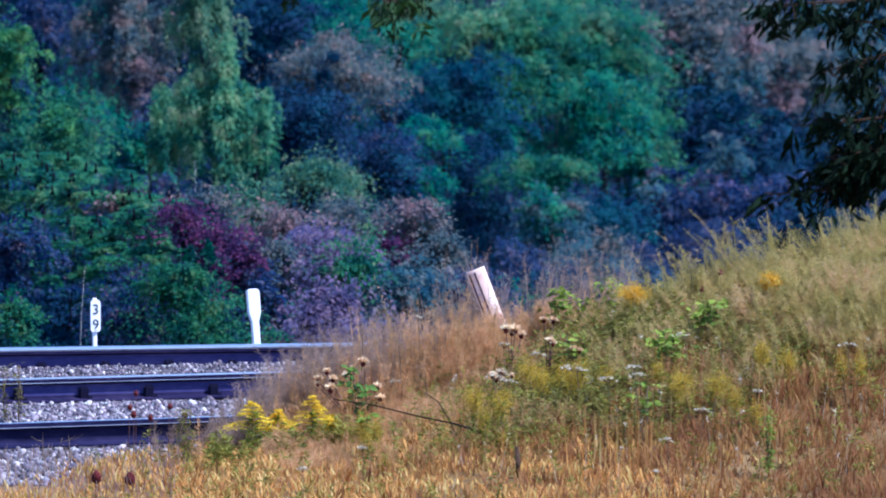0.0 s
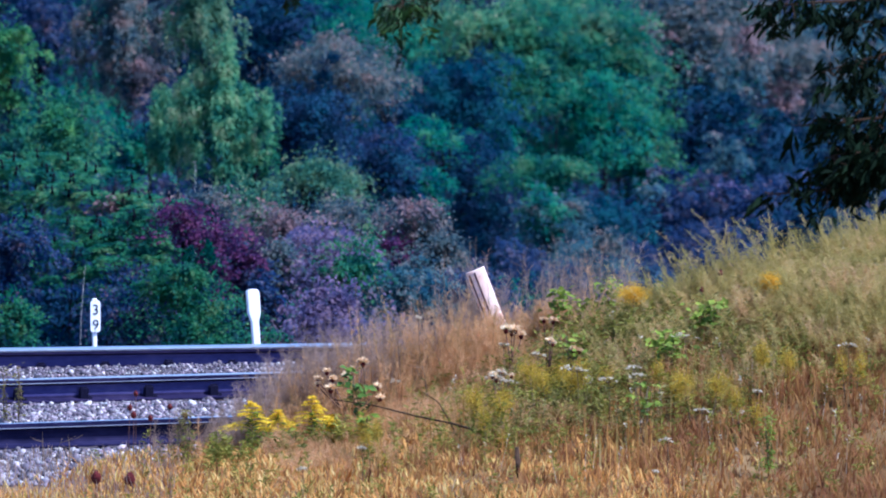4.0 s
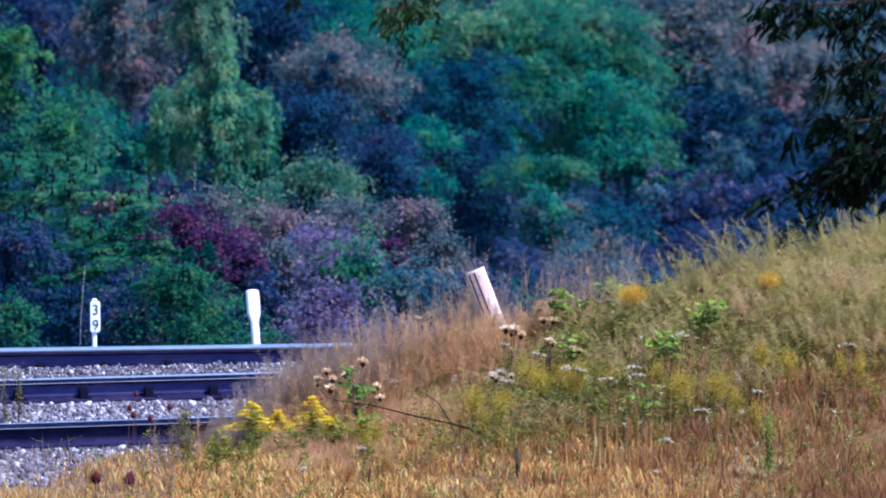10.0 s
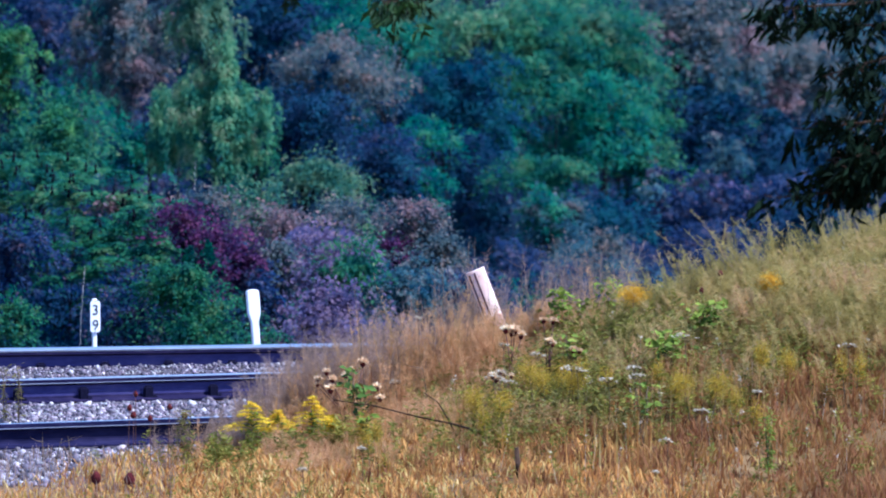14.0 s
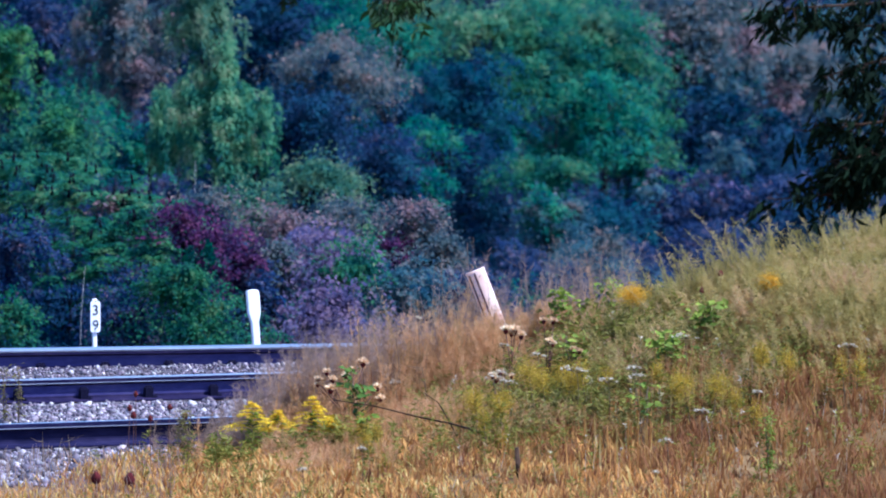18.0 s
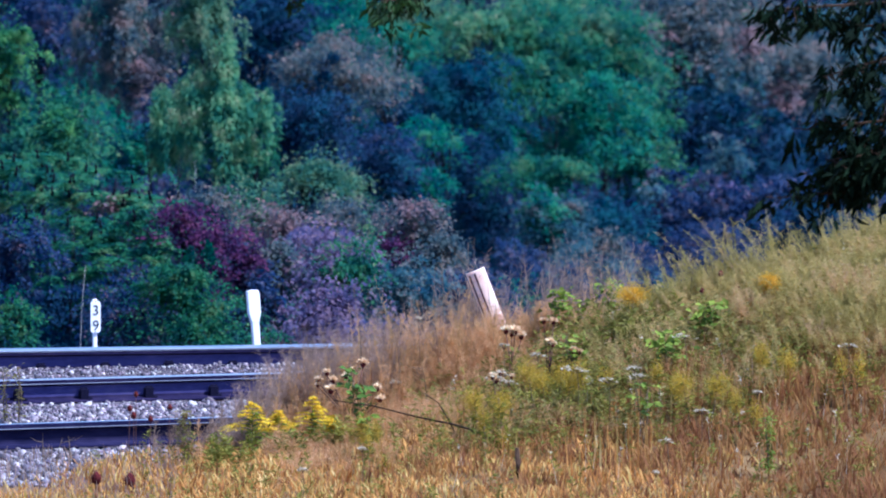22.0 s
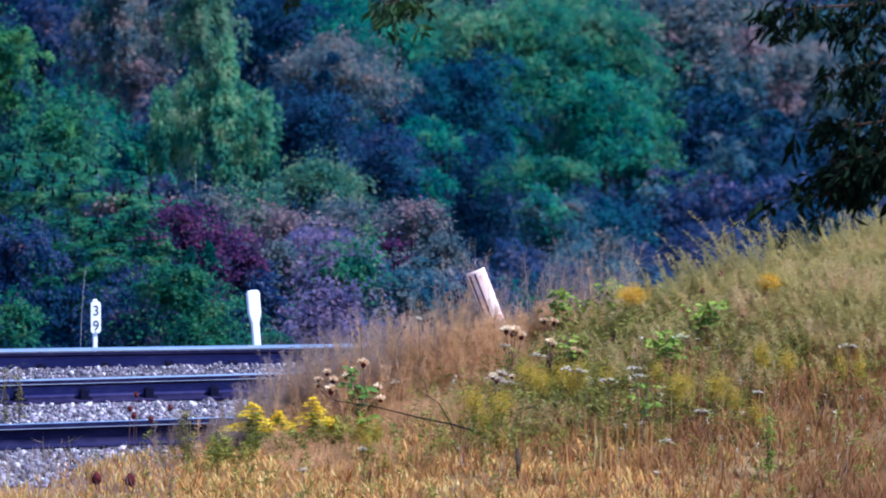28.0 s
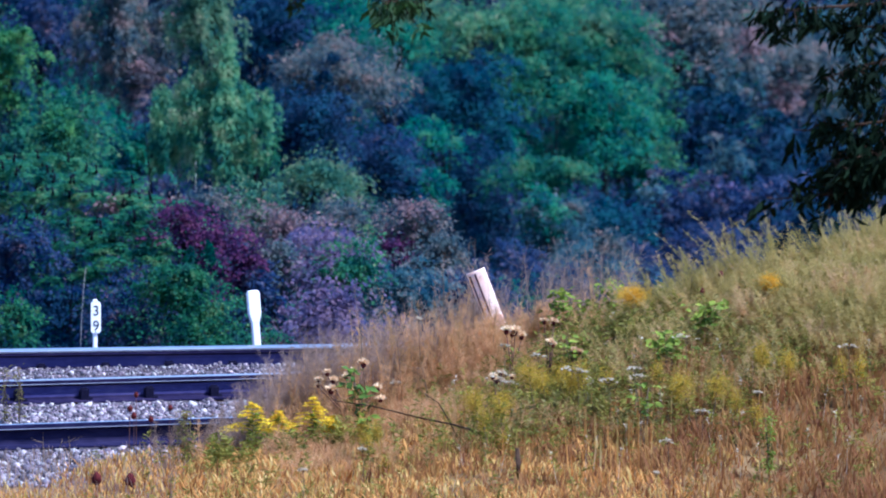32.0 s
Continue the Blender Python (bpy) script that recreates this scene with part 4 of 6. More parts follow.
wood("tree", -2.51, 178, -2.33, 2.55, 3.44, "billow", "blue", "tall bushy tree deep in the woods, shade painted into its dark blue leaves", 402, leaf=0.11, layers=3, pad=0.5)
wood("tree", -0.61, 168, -1.77, 2.41, 3.25, "billow", "blue", "tall bushy tree deep in the woods, shade painted into its dark blue leaves", 403, leaf=0.11, layers=3, pad=0.5)
wood("tree", 1.17, 173, -2.05, 2.48, 3.35, "billow", "violet", "tall bushy tree deep in the woods, violet leaves darkened with painted shade", 404, leaf=0.11, layers=3, pad=0.5)
wood("tree", 3.07, 178, -2.33, 2.55, 3.44, "billow", "blue", "tall bushy tree deep in the woods, shade painted into its dark blue leaves", 405, leaf=0.11, layers=3, pad=0.5)
wood("tree", 4.65, 168, -1.77, 2.41, 3.25, "billow", "blue", "tall bushy tree deep in the woods, shade painted into its dark blue leaves", 406, leaf=0.11, layers=3, pad=0.5)
wood("tree", 6.59, 173, -2.05, 2.48, 3.35, "billow", "violet", "tall bushy tree deep in the woods, violet leaves darkened with painted shade", 407, leaf=0.11, layers=3, pad=0.5)
wood("shrub", -4.42, 128, -0.72, 1.06, 0.83, "billow", "blue", "low shrub growing below the railway bank, shade painted into its dark blue leaves", 161, layers=3)
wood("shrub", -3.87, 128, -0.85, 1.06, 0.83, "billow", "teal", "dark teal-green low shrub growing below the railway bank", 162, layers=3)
wood("shrub", -3.31, 128, -0.72, 1.06, 0.83, "billow", "blue", "low shrub growing below the railway bank, shade painted into its dark blue leaves", 163, layers=3)
wood("shrub", -2.75, 128, -0.85, 1.06, 0.83, "billow", "violet", "low shrub growing below the railway bank, violet leaves darkened with painted shade", 164, layers=3)
wood("shrub", -2.19, 128, -0.72, 1.06, 0.83, "billow", "blue", "low shrub growing below the railway bank, shade painted into its dark blue leaves", 165, layers=3)
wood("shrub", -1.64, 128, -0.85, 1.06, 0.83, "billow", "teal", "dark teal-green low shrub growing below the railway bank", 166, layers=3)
wood("shrub", -1.08, 128, -0.72, 1.06, 0.83, "billow", "blue", "low shrub growing below the railway bank, shade painted into its dark blue leaves", 167, layers=3)
wood("shrub", -0.52, 128, -0.85, 1.06, 0.83, "billow", "violet", "low shrub growing below the railway bank, violet leaves darkened with painted shade", 168, layers=3)
wood("shrub", 0.03, 128, -0.72, 1.06, 0.83, "billow", "blue", "low shrub growing below the railway bank, shade painted into its dark blue leaves", 169, layers=3)
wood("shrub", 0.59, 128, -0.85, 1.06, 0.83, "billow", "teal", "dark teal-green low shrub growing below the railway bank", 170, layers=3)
wood("shrub", 1.15, 128, -0.72, 1.06, 0.83, "billow", "blue", "low shrub growing below the railway bank, shade painted into its dark blue leaves", 171, layers=3)
wood("shrub", 1.70, 128, -0.85, 1.06, 0.83, "billow", "violet", "low shrub growing below the railway bank, violet leaves darkened with painted shade", 172, layers=3)
wood("shrub", 2.26, 128, -0.72, 1.06, 0.83, "billow", "blue", "low shrub growing below the railway bank, shade painted into its dark blue leaves", 173, layers=3)


def sapling(x, y, top, lean, seed, twigs=2):
    """A slim pale stem with a few bare side twigs."""
    rng = np.random.default_rng(seed)
    z = float(ground_z(x, y))
    h = top - z
    t = thing("sapling", x, y, z, "slim pale-barked sapling stem among the shrubs", "sapling")
    bm = bmesh.new()
    tube(bm, [(0, 0, -0.1), (lean * 0.4, 0, h * 0.4), (lean * 0.6, 0, h * 0.75), (lean, 0, h)], [0.004, 0.003, 0.0022, 0.0012], 6)
    part("stem", bm, PALE_BARK, t)
    for k in range(twigs):
        s = rng.uniform(0.5, 0.9)
        bm = bmesh.new()
        tube(bm, [(lean * s, 0, h * s), (lean * s + rng.normal(0, 0.12), rng.normal(0, 0.1), h * s + rng.uniform(0.1, 0.3))], [0.005, 0.002], 4)
        part("twig", bm, PALE_BARK, t)


sapling(-3.22, 113.5, 0.25, 0.09, 300, 0)
sapling(-2.49, 130, 0.20, 0.01, 301, 1)


# ---- the tree that hangs over the bank ----
def hanging_leaves(rng, anchors, per, size, spread):
    """Sprays of long leaflets that droop from points of a bough."""
    pts, ways = [], []
    for a in anchors:
        side = rng.normal(size=3) * np.array([0.8, 0.8, 0.3])
        side[0] -= 0.7
        side[2] -= 0.35
        side = side / np.linalg.norm(side)
        for j in range(per):
            s = j / per
            p = np.array(a) + side * spread * s + np.array([0, 0, -0.5 * spread * s * s]) + rng.normal(0, 0.02, 3)
            cross = np.cross(side, [0, 0, 1])
            pts.append(p)
            ways.append(side * 0.5 + cross * (1 if j % 2 else -1) * 0.6 + np.array([0, 0, -0.55]) + rng.normal(0, 0.2, 3))
    pts, ways = np.array(pts), np.array(ways)
    return leaves(pts, ways, size, 0.3, rng, rng.normal(size=(len(pts), 3)) + np.array([0, -0.6, 0.8]))


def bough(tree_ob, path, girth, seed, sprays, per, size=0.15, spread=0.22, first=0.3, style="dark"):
    """A limb and its leaves, in the tree's own space; it turns about its root."""
    rng = np.random.default_rng(seed)
    root = Vector(path[0])
    rel = [Vector(p) - root for p in path]
    bm = bmesh.new()
    tube(bm, rel, [girth * (1 - 0.8 * i / (len(rel) - 1)) for i in range(len(rel))], 6)
    line = np.array([list(p) for p in rel])
    at = np.linspace(0, 1, len(line))
    anchors = []
    for j in range(sprays):
        s = first + (1 - first) * (j + rng.uniform(0, 1)) / sprays
        p = np.array([np.interp(s, at, line[:, c]) for c in range(3)])
        off = rng.normal(size=3) * np.array([0.07, 0.12, 0.07])
        anchors.append(p + off)
        tube(bm, [p, p + off], [0.004, 0.003], 4)
    limb = part("bough", bm, DARK_BARK, tree_ob)
    limb.matrix_basis = Matrix.Translation(root)
    v, f = hanging_leaves(rng, anchors, per, size, spread)
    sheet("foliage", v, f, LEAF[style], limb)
    return limb



def make_overhang():
    base = float(ground_z(4.70, 82.24))
    t = thing("overhanging_tree", 4.70, 82.24, base, "tree whose drooping boughs hang over the bank, shade painted into their leaves", "tree")
    bm = bmesh.new()
    tube(bm, [(0.1, 0, -0.2), (0.05, 0, 0.8), (0.02, 0, 4.29 - base), (-0.08, 0, 5.46 - base), (-0.08, 0, 6.81 - base)], [0.19, 0.16, 0.13, 0.09, 0.04], 10)
    part("trunk", bm, DARK_BARK, t)
    made = {}
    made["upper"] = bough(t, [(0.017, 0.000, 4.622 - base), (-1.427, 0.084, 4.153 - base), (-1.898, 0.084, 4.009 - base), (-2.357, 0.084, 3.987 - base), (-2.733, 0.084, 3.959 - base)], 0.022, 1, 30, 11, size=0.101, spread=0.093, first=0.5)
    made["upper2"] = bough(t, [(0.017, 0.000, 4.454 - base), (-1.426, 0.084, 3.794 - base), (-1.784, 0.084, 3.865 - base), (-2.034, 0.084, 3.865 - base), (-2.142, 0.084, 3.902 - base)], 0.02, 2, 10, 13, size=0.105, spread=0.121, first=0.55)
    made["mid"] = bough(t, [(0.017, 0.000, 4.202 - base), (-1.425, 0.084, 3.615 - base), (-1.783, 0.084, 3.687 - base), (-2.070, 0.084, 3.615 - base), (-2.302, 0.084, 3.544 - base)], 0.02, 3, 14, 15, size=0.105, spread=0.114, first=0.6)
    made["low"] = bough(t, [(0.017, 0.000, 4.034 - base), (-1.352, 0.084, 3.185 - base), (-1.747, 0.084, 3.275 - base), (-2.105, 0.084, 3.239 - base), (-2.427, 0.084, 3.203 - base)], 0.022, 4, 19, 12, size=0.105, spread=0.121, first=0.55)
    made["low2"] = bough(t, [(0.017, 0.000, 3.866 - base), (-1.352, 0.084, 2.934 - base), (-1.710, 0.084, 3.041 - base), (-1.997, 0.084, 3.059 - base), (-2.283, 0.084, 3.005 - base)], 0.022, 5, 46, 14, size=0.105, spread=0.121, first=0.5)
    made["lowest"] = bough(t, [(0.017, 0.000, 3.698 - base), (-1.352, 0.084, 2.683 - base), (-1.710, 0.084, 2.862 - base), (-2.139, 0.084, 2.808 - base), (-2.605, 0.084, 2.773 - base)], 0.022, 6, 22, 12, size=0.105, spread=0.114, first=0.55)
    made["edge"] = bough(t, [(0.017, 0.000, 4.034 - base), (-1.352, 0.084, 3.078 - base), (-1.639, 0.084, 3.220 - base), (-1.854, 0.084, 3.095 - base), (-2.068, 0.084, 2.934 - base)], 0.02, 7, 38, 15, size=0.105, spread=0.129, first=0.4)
    bm = bmesh.new()
    tube(bm, [(-0.084, 0.000, 5.462 - base), (-2.502, 0.084, 5.190 - base), (-3.574, 0.084, 4.832 - base), (-4.360, 0.084, 4.617 - base), (-5.005, 0.084, 4.689 - base), (-5.505, 0.084, 4.653 - base)], [0.06, 0.045, 0.032, 0.024, 0.016, 0.008], 8)
    part("limb", bm, DARK_BARK, t)
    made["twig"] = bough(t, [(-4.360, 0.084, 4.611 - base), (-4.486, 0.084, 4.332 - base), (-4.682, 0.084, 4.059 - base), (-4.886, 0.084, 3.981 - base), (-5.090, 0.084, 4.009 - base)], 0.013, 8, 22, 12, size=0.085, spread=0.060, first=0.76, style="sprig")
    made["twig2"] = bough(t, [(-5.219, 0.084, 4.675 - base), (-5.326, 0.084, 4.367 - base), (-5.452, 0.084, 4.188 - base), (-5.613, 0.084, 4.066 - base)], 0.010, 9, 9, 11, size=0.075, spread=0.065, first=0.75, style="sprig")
    return t, made


overhang, boughs = make_overhang()



# ---- grasses and weeds of the bank ----
def blades(name, x, y, height, width, lean, material, label, seed, foot=0.0, bend=0.5):
    """Curved, tapering grass blades of three segments, one mesh."""
    rng = np.random.default_rng(seed)
    n = len(x)
    p = np.stack([x, y, ground_z(x, y) - 0.02 + foot], 1)
    a = rng.uniform(0, 2 * np.pi, n)
    d = np.stack([np.cos(a), np.sin(a), np.zeros(n)], 1) * (lean * rng.uniform(0.2, 1.4, n))[:, None]
    side = np.stack([np.cos(a + 1.3), np.sin(a + 1.3) * 0.3, np.zeros(n)], 1) * (width * rng.uniform(0.6, 1.4, n) / 2)[:, None]
    h = (height * rng.uniform(0.5, 1.15, n))[:, None]
    up = np.array([0, 0, 1.0])
    q1 = p + (up * 0.45 + d * 0.25) * h
    q2 = p + (up * 0.8 + d * (0.25 + 0.5 * bend)) * h
    q3 = p + (up * 1.0 + d * (0.25 + 1.1 * bend)) * h
    v = np.stack([p - side, p + side, q1 - side * 0.85, q1 + side * 0.85, q2 - side * 0.55, q2 + side * 0.55, q3], 1).reshape(-1, 3)
    f = np.array([[0, 1, 3], [0, 3, 2], [2, 3, 5], [2, 5, 4], [4, 5, 6]])[None] + 7 * np.arange(n)[:, None, None]
    return tagged(sheet(name, v, f.reshape(-1, 3), material), label, "grass", kind="stuff")


def plume_arrays(rng, x, y, height, lean_x, hairs, spread=0.09, thick=0.0048, rise=0.75):
    """Feathery stems: a bent stem with many fine side hairs."""
    n = len(x)
    p = np.stack([x, y, ground_z(x, y) - 0.02], 1)
    h = height * rng.uniform(0.6, 1.15, n)
    tip = np.stack([lean_x * np.ones(n) + rng.normal(0, 0.16, n), rng.normal(0, 0.14, n), np.ones(n)], 1) * h[:, None]

    def on(s):
        s = np.asarray(s)
        bend = np.stack([s ** 1.7, s ** 1.7, s], -1)
        return p + tip * bend if s.ndim == 0 else p[:, None] + tip[:, None] * bend

    w = np.array([0.0022, 0, 0])
    a, b, c = on(np.float64(0.0)), on(np.float64(0.55)), on(np.float64(1.0))
    v1 = np.stack([a - w, a + w, b + w, b - w, c, c], 1)
    s = rng.uniform(0.42, 1.0, (n, hairs))
    root = p[:, None] + tip[:, None] * np.stack([s ** 1.7, s ** 1.7, s], -1)
    way = unit(rng.normal(size=(n, hairs, 3)) * np.array([1, 1, 0.45]) + np.array([0, 0, rise]) + 0.5 * unit(tip)[:, None])
    ln = (spread * (1.25 - 0.75 * s) * rng.uniform(0.5, 1.3, (n, hairs)))[..., None]
    end = root + way * ln + np.array([0, 0, -0.15]) * ln
    cross = unit(np.cross(way, rng.normal(size=way.shape))) * thick
    tri = np.stack([root - cross, root + cross, end], 2).reshape(-1, 3)
    sv = v1.reshape(-1, 3)
    sf = (np.array([[0, 1, 2], [0, 2, 3], [3, 2, 4]])[None] + 6 * np.arange(n)[:, None, None]).reshape(-1, 3)
    tf = np.arange(len(tri)).reshape(-1, 3) + len(sv)
    return np.concatenate([sv, tri]), np.concatenate([sf, tf])


def plumes(name, x, y, height, lean_x, hairs, material, label, seed, spread=0.09, thick=0.0048, rise=0.75):
    v, f = plume_arrays(np.random.default_rng(seed), x, y, height, lean_x, hairs, spread, thick, rise)
    return tagged(sheet(name, v, f, material), label, "grass", kind="stuff")


def leafy(name, x, y, height, material, label, seed, per=9, size=0.06, narrow=0.3, start=0.15):
    """Leaves set round upright stems, one mesh."""
    rng = np.random.default_rng(seed)
    n = len(x)
    p = np.stack([x, y, ground_z(x, y)], 1)
    h = height * rng.uniform(0.5, 1.1, n)
    top = np.stack([rng.normal(0, 0.12, n), rng.normal(0, 0.12, n), np.ones(n)], 1) * h[:, None]
    s = rng.uniform(start, 1, (n, per))
    pts = (p[:, None] + top[:, None] * s[..., None]).reshape(-1, 3)
    way = rng.normal(size=(n * per, 3)) * np.array([1, 1, 0.3]) + np.array([0, 0, 0.35])
    v, f = leaves(pts, way, size, narrow, rng, np.array([0, 0, 1.0]) + rng.normal(size=(n * per, 3)) * 0.4)
    w = np.array([0.002, 0, 0])
    sv = np.stack([p - w, p + w, p + top], 1).reshape(-1, 3)
    return tagged(sheet(name, np.concatenate([v, sv]), np.concatenate([f, np.arange(3 * n).reshape(-1, 3) + len(v)]), material), label, "weeds", kind="stuff")


def make_sward():
    rng = np.random.default_rng(11)

    def field(n, x0, x1, y0, y1):
        return rng.uniform(x0, x1, n), rng.uniform(y0, y1, n)

    def off_ballast(x, y, edge=0.0):
        """Leaves the stones bare at their open end."""
        d = y - track_y(x)
        toe = -4.7 + 3.2 * smooth(-3.4, -1.4, x) + edge
        return d < toe + rng.normal(0, 0.22, len(x))

    # dry yellow grass at the foot of the bank
    x, y = field(58000, -4.2, 4.2, 90.0, 98.2)
    keep = off_ballast(x, y) & (rng.uniform(0, 1, len(x)) > 0.9 * smooth(1.7, 2.6, x)) & (rng.uniform(0, 1, len(x)) < 1 - 0.5 * smooth(93.6, 95.5, y) * smooth(-2.0, 0.0, x) - 0.8 * smooth(0.2, 2.0, x) * np.maximum(smooth(91.5, 92.8, y), smooth(1.5, 2.6, x)))
    x, y = x[keep], y[keep]
    clump = 0.75 + 0.35 * np.sin(x * 5 + 2 * np.sin(y * 3)) * np.sin(y * 4 + x)
    blades("dry_grass", x, y, 0.125 * clump, 0.0175, 1.0, STRAW, "short dry yellow grass at the foot of the bank", 21)
    x, y = field(1900, -4.2, -1.9, 93.2, 97.0)
    blades("ballast_grass", x, y, 0.16, 0.008, 0.6, VEIL, "thin dry grass straggling over the ballast edge", 29)
    # russet stems among it, thick to the right
    x, y = field(56000, -2.8, 4.2, 90.0, 96.6)
    keep = off_ballast(x, y, -0.2) & (rng.uniform(0, 1, len(x)) < 0.14 + 0.7 * smooth(-0.8, 1.4, x) * (1 - 0.6 * smooth(94.8, 95.6, y)) * (0.15 + 0.85 * np.maximum(smooth(91.3, 92.6, y), smooth(1.5, 2.6, x))))
    x, y = x[keep], y[keep]
    clump = 0.8 + 0.45 * np.sin(x * 4 + 2 * np.sin(y * 2.3)) * np.sin(y * 5 + 2 * x)
    blades("russet_grass", x, y, (0.15 + 0.05 * smooth(0, 2, x)) * clump, 0.0125, 0.9, RUSSET, "russet dead grass and dock stems on the bank", 22)
    # fine hazy panicles in the dip before the rails, thinning out upwards
    x, y = field(1500, -1.9, 1.5, 96.2, 97.5)
    keep = rng.uniform(0, 1, len(x)) < (0.03 + 0.75 * smooth(-1.5, -0.5, x)) * (1 - 0.8 * smooth(0.7, 1.2, x)) * (0.72 + 0.5 * np.sin(x * 7 + 2 * np.sin(y * 6)) * np.sin(y * 9 + x * 3))
    x, y = x[keep], y[keep]
    tall = 0.34 + 0.34 * smooth(-1.6, -0.4, x) - 0.36 * smooth(-0.05, 0.8, x)
    plumes("panicle_grass", x, y, tall * (0.45 + 1.0 * rng.uniform(0, 1, len(x)) ** 2.0), 0.05, 74, PANICLE, "tall fine reddish panicle grass gone to seed", 23, 0.11, 0.0015)
    x, y = field(2700, -2.25, 0.1, 96.6, 97.6)
    keep = rng.uniform(0, 1, len(x)) < (0.02 + 0.93 * smooth(-1.85, -1.0, x)) * (1 - 0.8 * smooth(-0.55, -0.1, x))
    x, y = x[keep], y[keep]
    plumes("hazy_panicle_grass", x, y, (0.32 + 0.33 * smooth(-1.9, -0.85, x)) * rng.uniform(0.5, 1.25, len(x)), 0.05, 74, VEIL, "thin mauve grass heads veiling the ends of the rails", 34, 0.13, 0.0011)
    x, y = field(340, 0.15, 0.9, 96.7, 97.1)
    plumes("marker_grass", x, y, 0.54, 0.05, 60, PANICLE, "reddish panicle grass round the foot of the leaning marker", 35, 0.12, 0.0018)
    x, y = field(620, 0.1, 1.35, 97.1, 98.2)
    plumes("misty_panicle_grass", x, y, 0.92 * rng.uniform(0.5, 1.2, len(x)), 0.05, 60, VEIL, "thin mauve grass heads behind the leaning marker", 44, 0.13, 0.0011)
    x, y = field(820, -1.05, 0.3, 97.1, 97.8)
    plumes("wispy_panicle_grass", x, y, (0.66 + 0.2 * smooth(-1.0, -0.3, x)) * rng.uniform(0.5, 1.2, len(x)), 0.05, 44, VEIL, "wispy tall grass heads over the ends of the rails", 45, 0.13, 0.0010)
    x, y = field(700, -1.05, 0.5, 96.6, 97.5)
    plumes("dense_panicle_grass", x, y, (0.46 + 0.14 * smooth(-1.0, -0.5, x) - 0.1 * smooth(0.0, 0.3, x)) * rng.uniform(0.45, 1.3, len(x)), 0.05, 70, PANICLE, "dense reddish panicle grass hiding the rails", 30, 0.12, 0.0016)
    x, y = field(1500, -1.2, 2.4, 93.2, 96.7)
    clump = 0.8 + 0.35 * np.sin(x * 5 + y * 2)
    plumes("low_panicle_grass", x, y, 0.25 * clump * (0.5 + 0.5 * smooth(-0.9, 0, x)), 0.05, 40, PANICLE, "low reddish panicle grass on the bank", 27, 0.08, 0.0016)
    x, y = field(1300, -1.3, 1.2, 95.2, 96.9)
    plumes("sloping_panicle_grass", x, y, (0.16 + 0.24 * smooth(95.4, 96.6, y) + 0.06 * np.sin(x * 6 + y * 3)) * rng.uniform(0.5, 1.4, len(x)), 0.04, 50, PANICLE, "reddish grass heads thinning out down the bank", 36, 0.10, 0.0016)
    x, y = field(46, -1.75, -0.6, 95.3, 95.9)
    leafy("goldenrod_undergrowth", x, y, 0.24, WEED, "grey-green leafy growth under the goldenrods", 33, 16, 0.07, 0.25)
    x, y = field(200, -0.85, 0.9, 96.0, 97.2)
    blades("rusty_stems", x, y, (0.5 - 0.24 * smooth(0.1, 0.7, x)) * rng.uniform(0.5, 1.25, len(x)), 0.005, 0.35, RUSSET, "stiff rusty stems among the panicle grass", 41, bend=0.5)
    # bare upright stems that show against the grass
    x, y = field(420, -0.9, 3.6, 92.6, 96.4)
    blades("upright_stems", x, y, 0.30 + 0.12 * rng.uniform(-1, 1, len(x)), 0.0065, 0.16, STRAW, "pale dead stems standing upright in the weeds", 38, bend=0.3)
    x, y = field(34, 0.85, 1.5, 92.0, 93.0)
    blades("straw_stalks", x, y, 0.32, 0.013, 0.12, STRAW, "thick pale straw stalks at the edge of the dry grass", 43, bend=0.2)
    x, y = field(700, -0.3, 3.9, 92.4, 96.2)
    blades("umber_stems", x, y, 0.28 + 0.1 * rng.uniform(-1, 1, len(x)), 0.006, 0.3, RUSSET, "thin umber stems of dead weeds", 39, bend=0.4)
    # pale feathery growth on the rise
    x, y = field(9800, 0.9, 4.4, 93.0, 97.0)
    keep = rng.uniform(0, 1, len(x)) < smooth(1.0, 2.0, x) * (0.06 + 0.94 * smooth(93.9, 95.4, y + 0.4 * np.sin(x * 2.3) + 0.7 * smooth(1.6, 2.6, x)))
    x, y = x[keep], y[keep]
    clump = 0.9 + 0.2 * np.sin(x * 3.3 + 1.5 * np.sin(y * 2.1)) * np.sin(y * 3.7 + x)
    plumes("feathery_weeds", x, y, 0.33 * clump * rng.uniform(0.7, 1.25, len(x)), rng.normal(-0.08, 0.22, len(x)), 92, HAY, "pale olive feathery weeds covering the rise", 24, 0.075, 0.0019, 0.25)
    # green and olive weeds between
    x, y = field(8600, -2.6, 4.2, 91.0, 97.0)
    keep = off_ballast(x, y, -0.3) & (rng.uniform(0, 1, len(x)) < 0.03 + 0.11 * smooth(-0.8, 0.4, x) * smooth(92, 93.5, y) + 0.66 * np.exp(-((x - 1.2) / 1.1) ** 2) * smooth(92.5, 94.2, y) + 0.12 * smooth(1.6, 2.6, x))
    x, y = x[keep], y[keep]
    leafy("bank_weeds", x, y, np.where((y > 95.9) & (x > -0.5), 0.33, 0.24), WEED, "mixed olive weeds with narrow leaves on the bank", 25, 14, 0.05, 0.26)
    x, y = field(420, 0.4, 2.5, 93.0, 96.4)
    leafy("sage_weeds", x, y, 0.30, SAGE, "dull grey-green leafy weeds in the middle of the bank", 40, 14, 0.045, 0.35, 0.3)
    x, y = field(330, 0.8, 1.9, 95.2, 97.0)
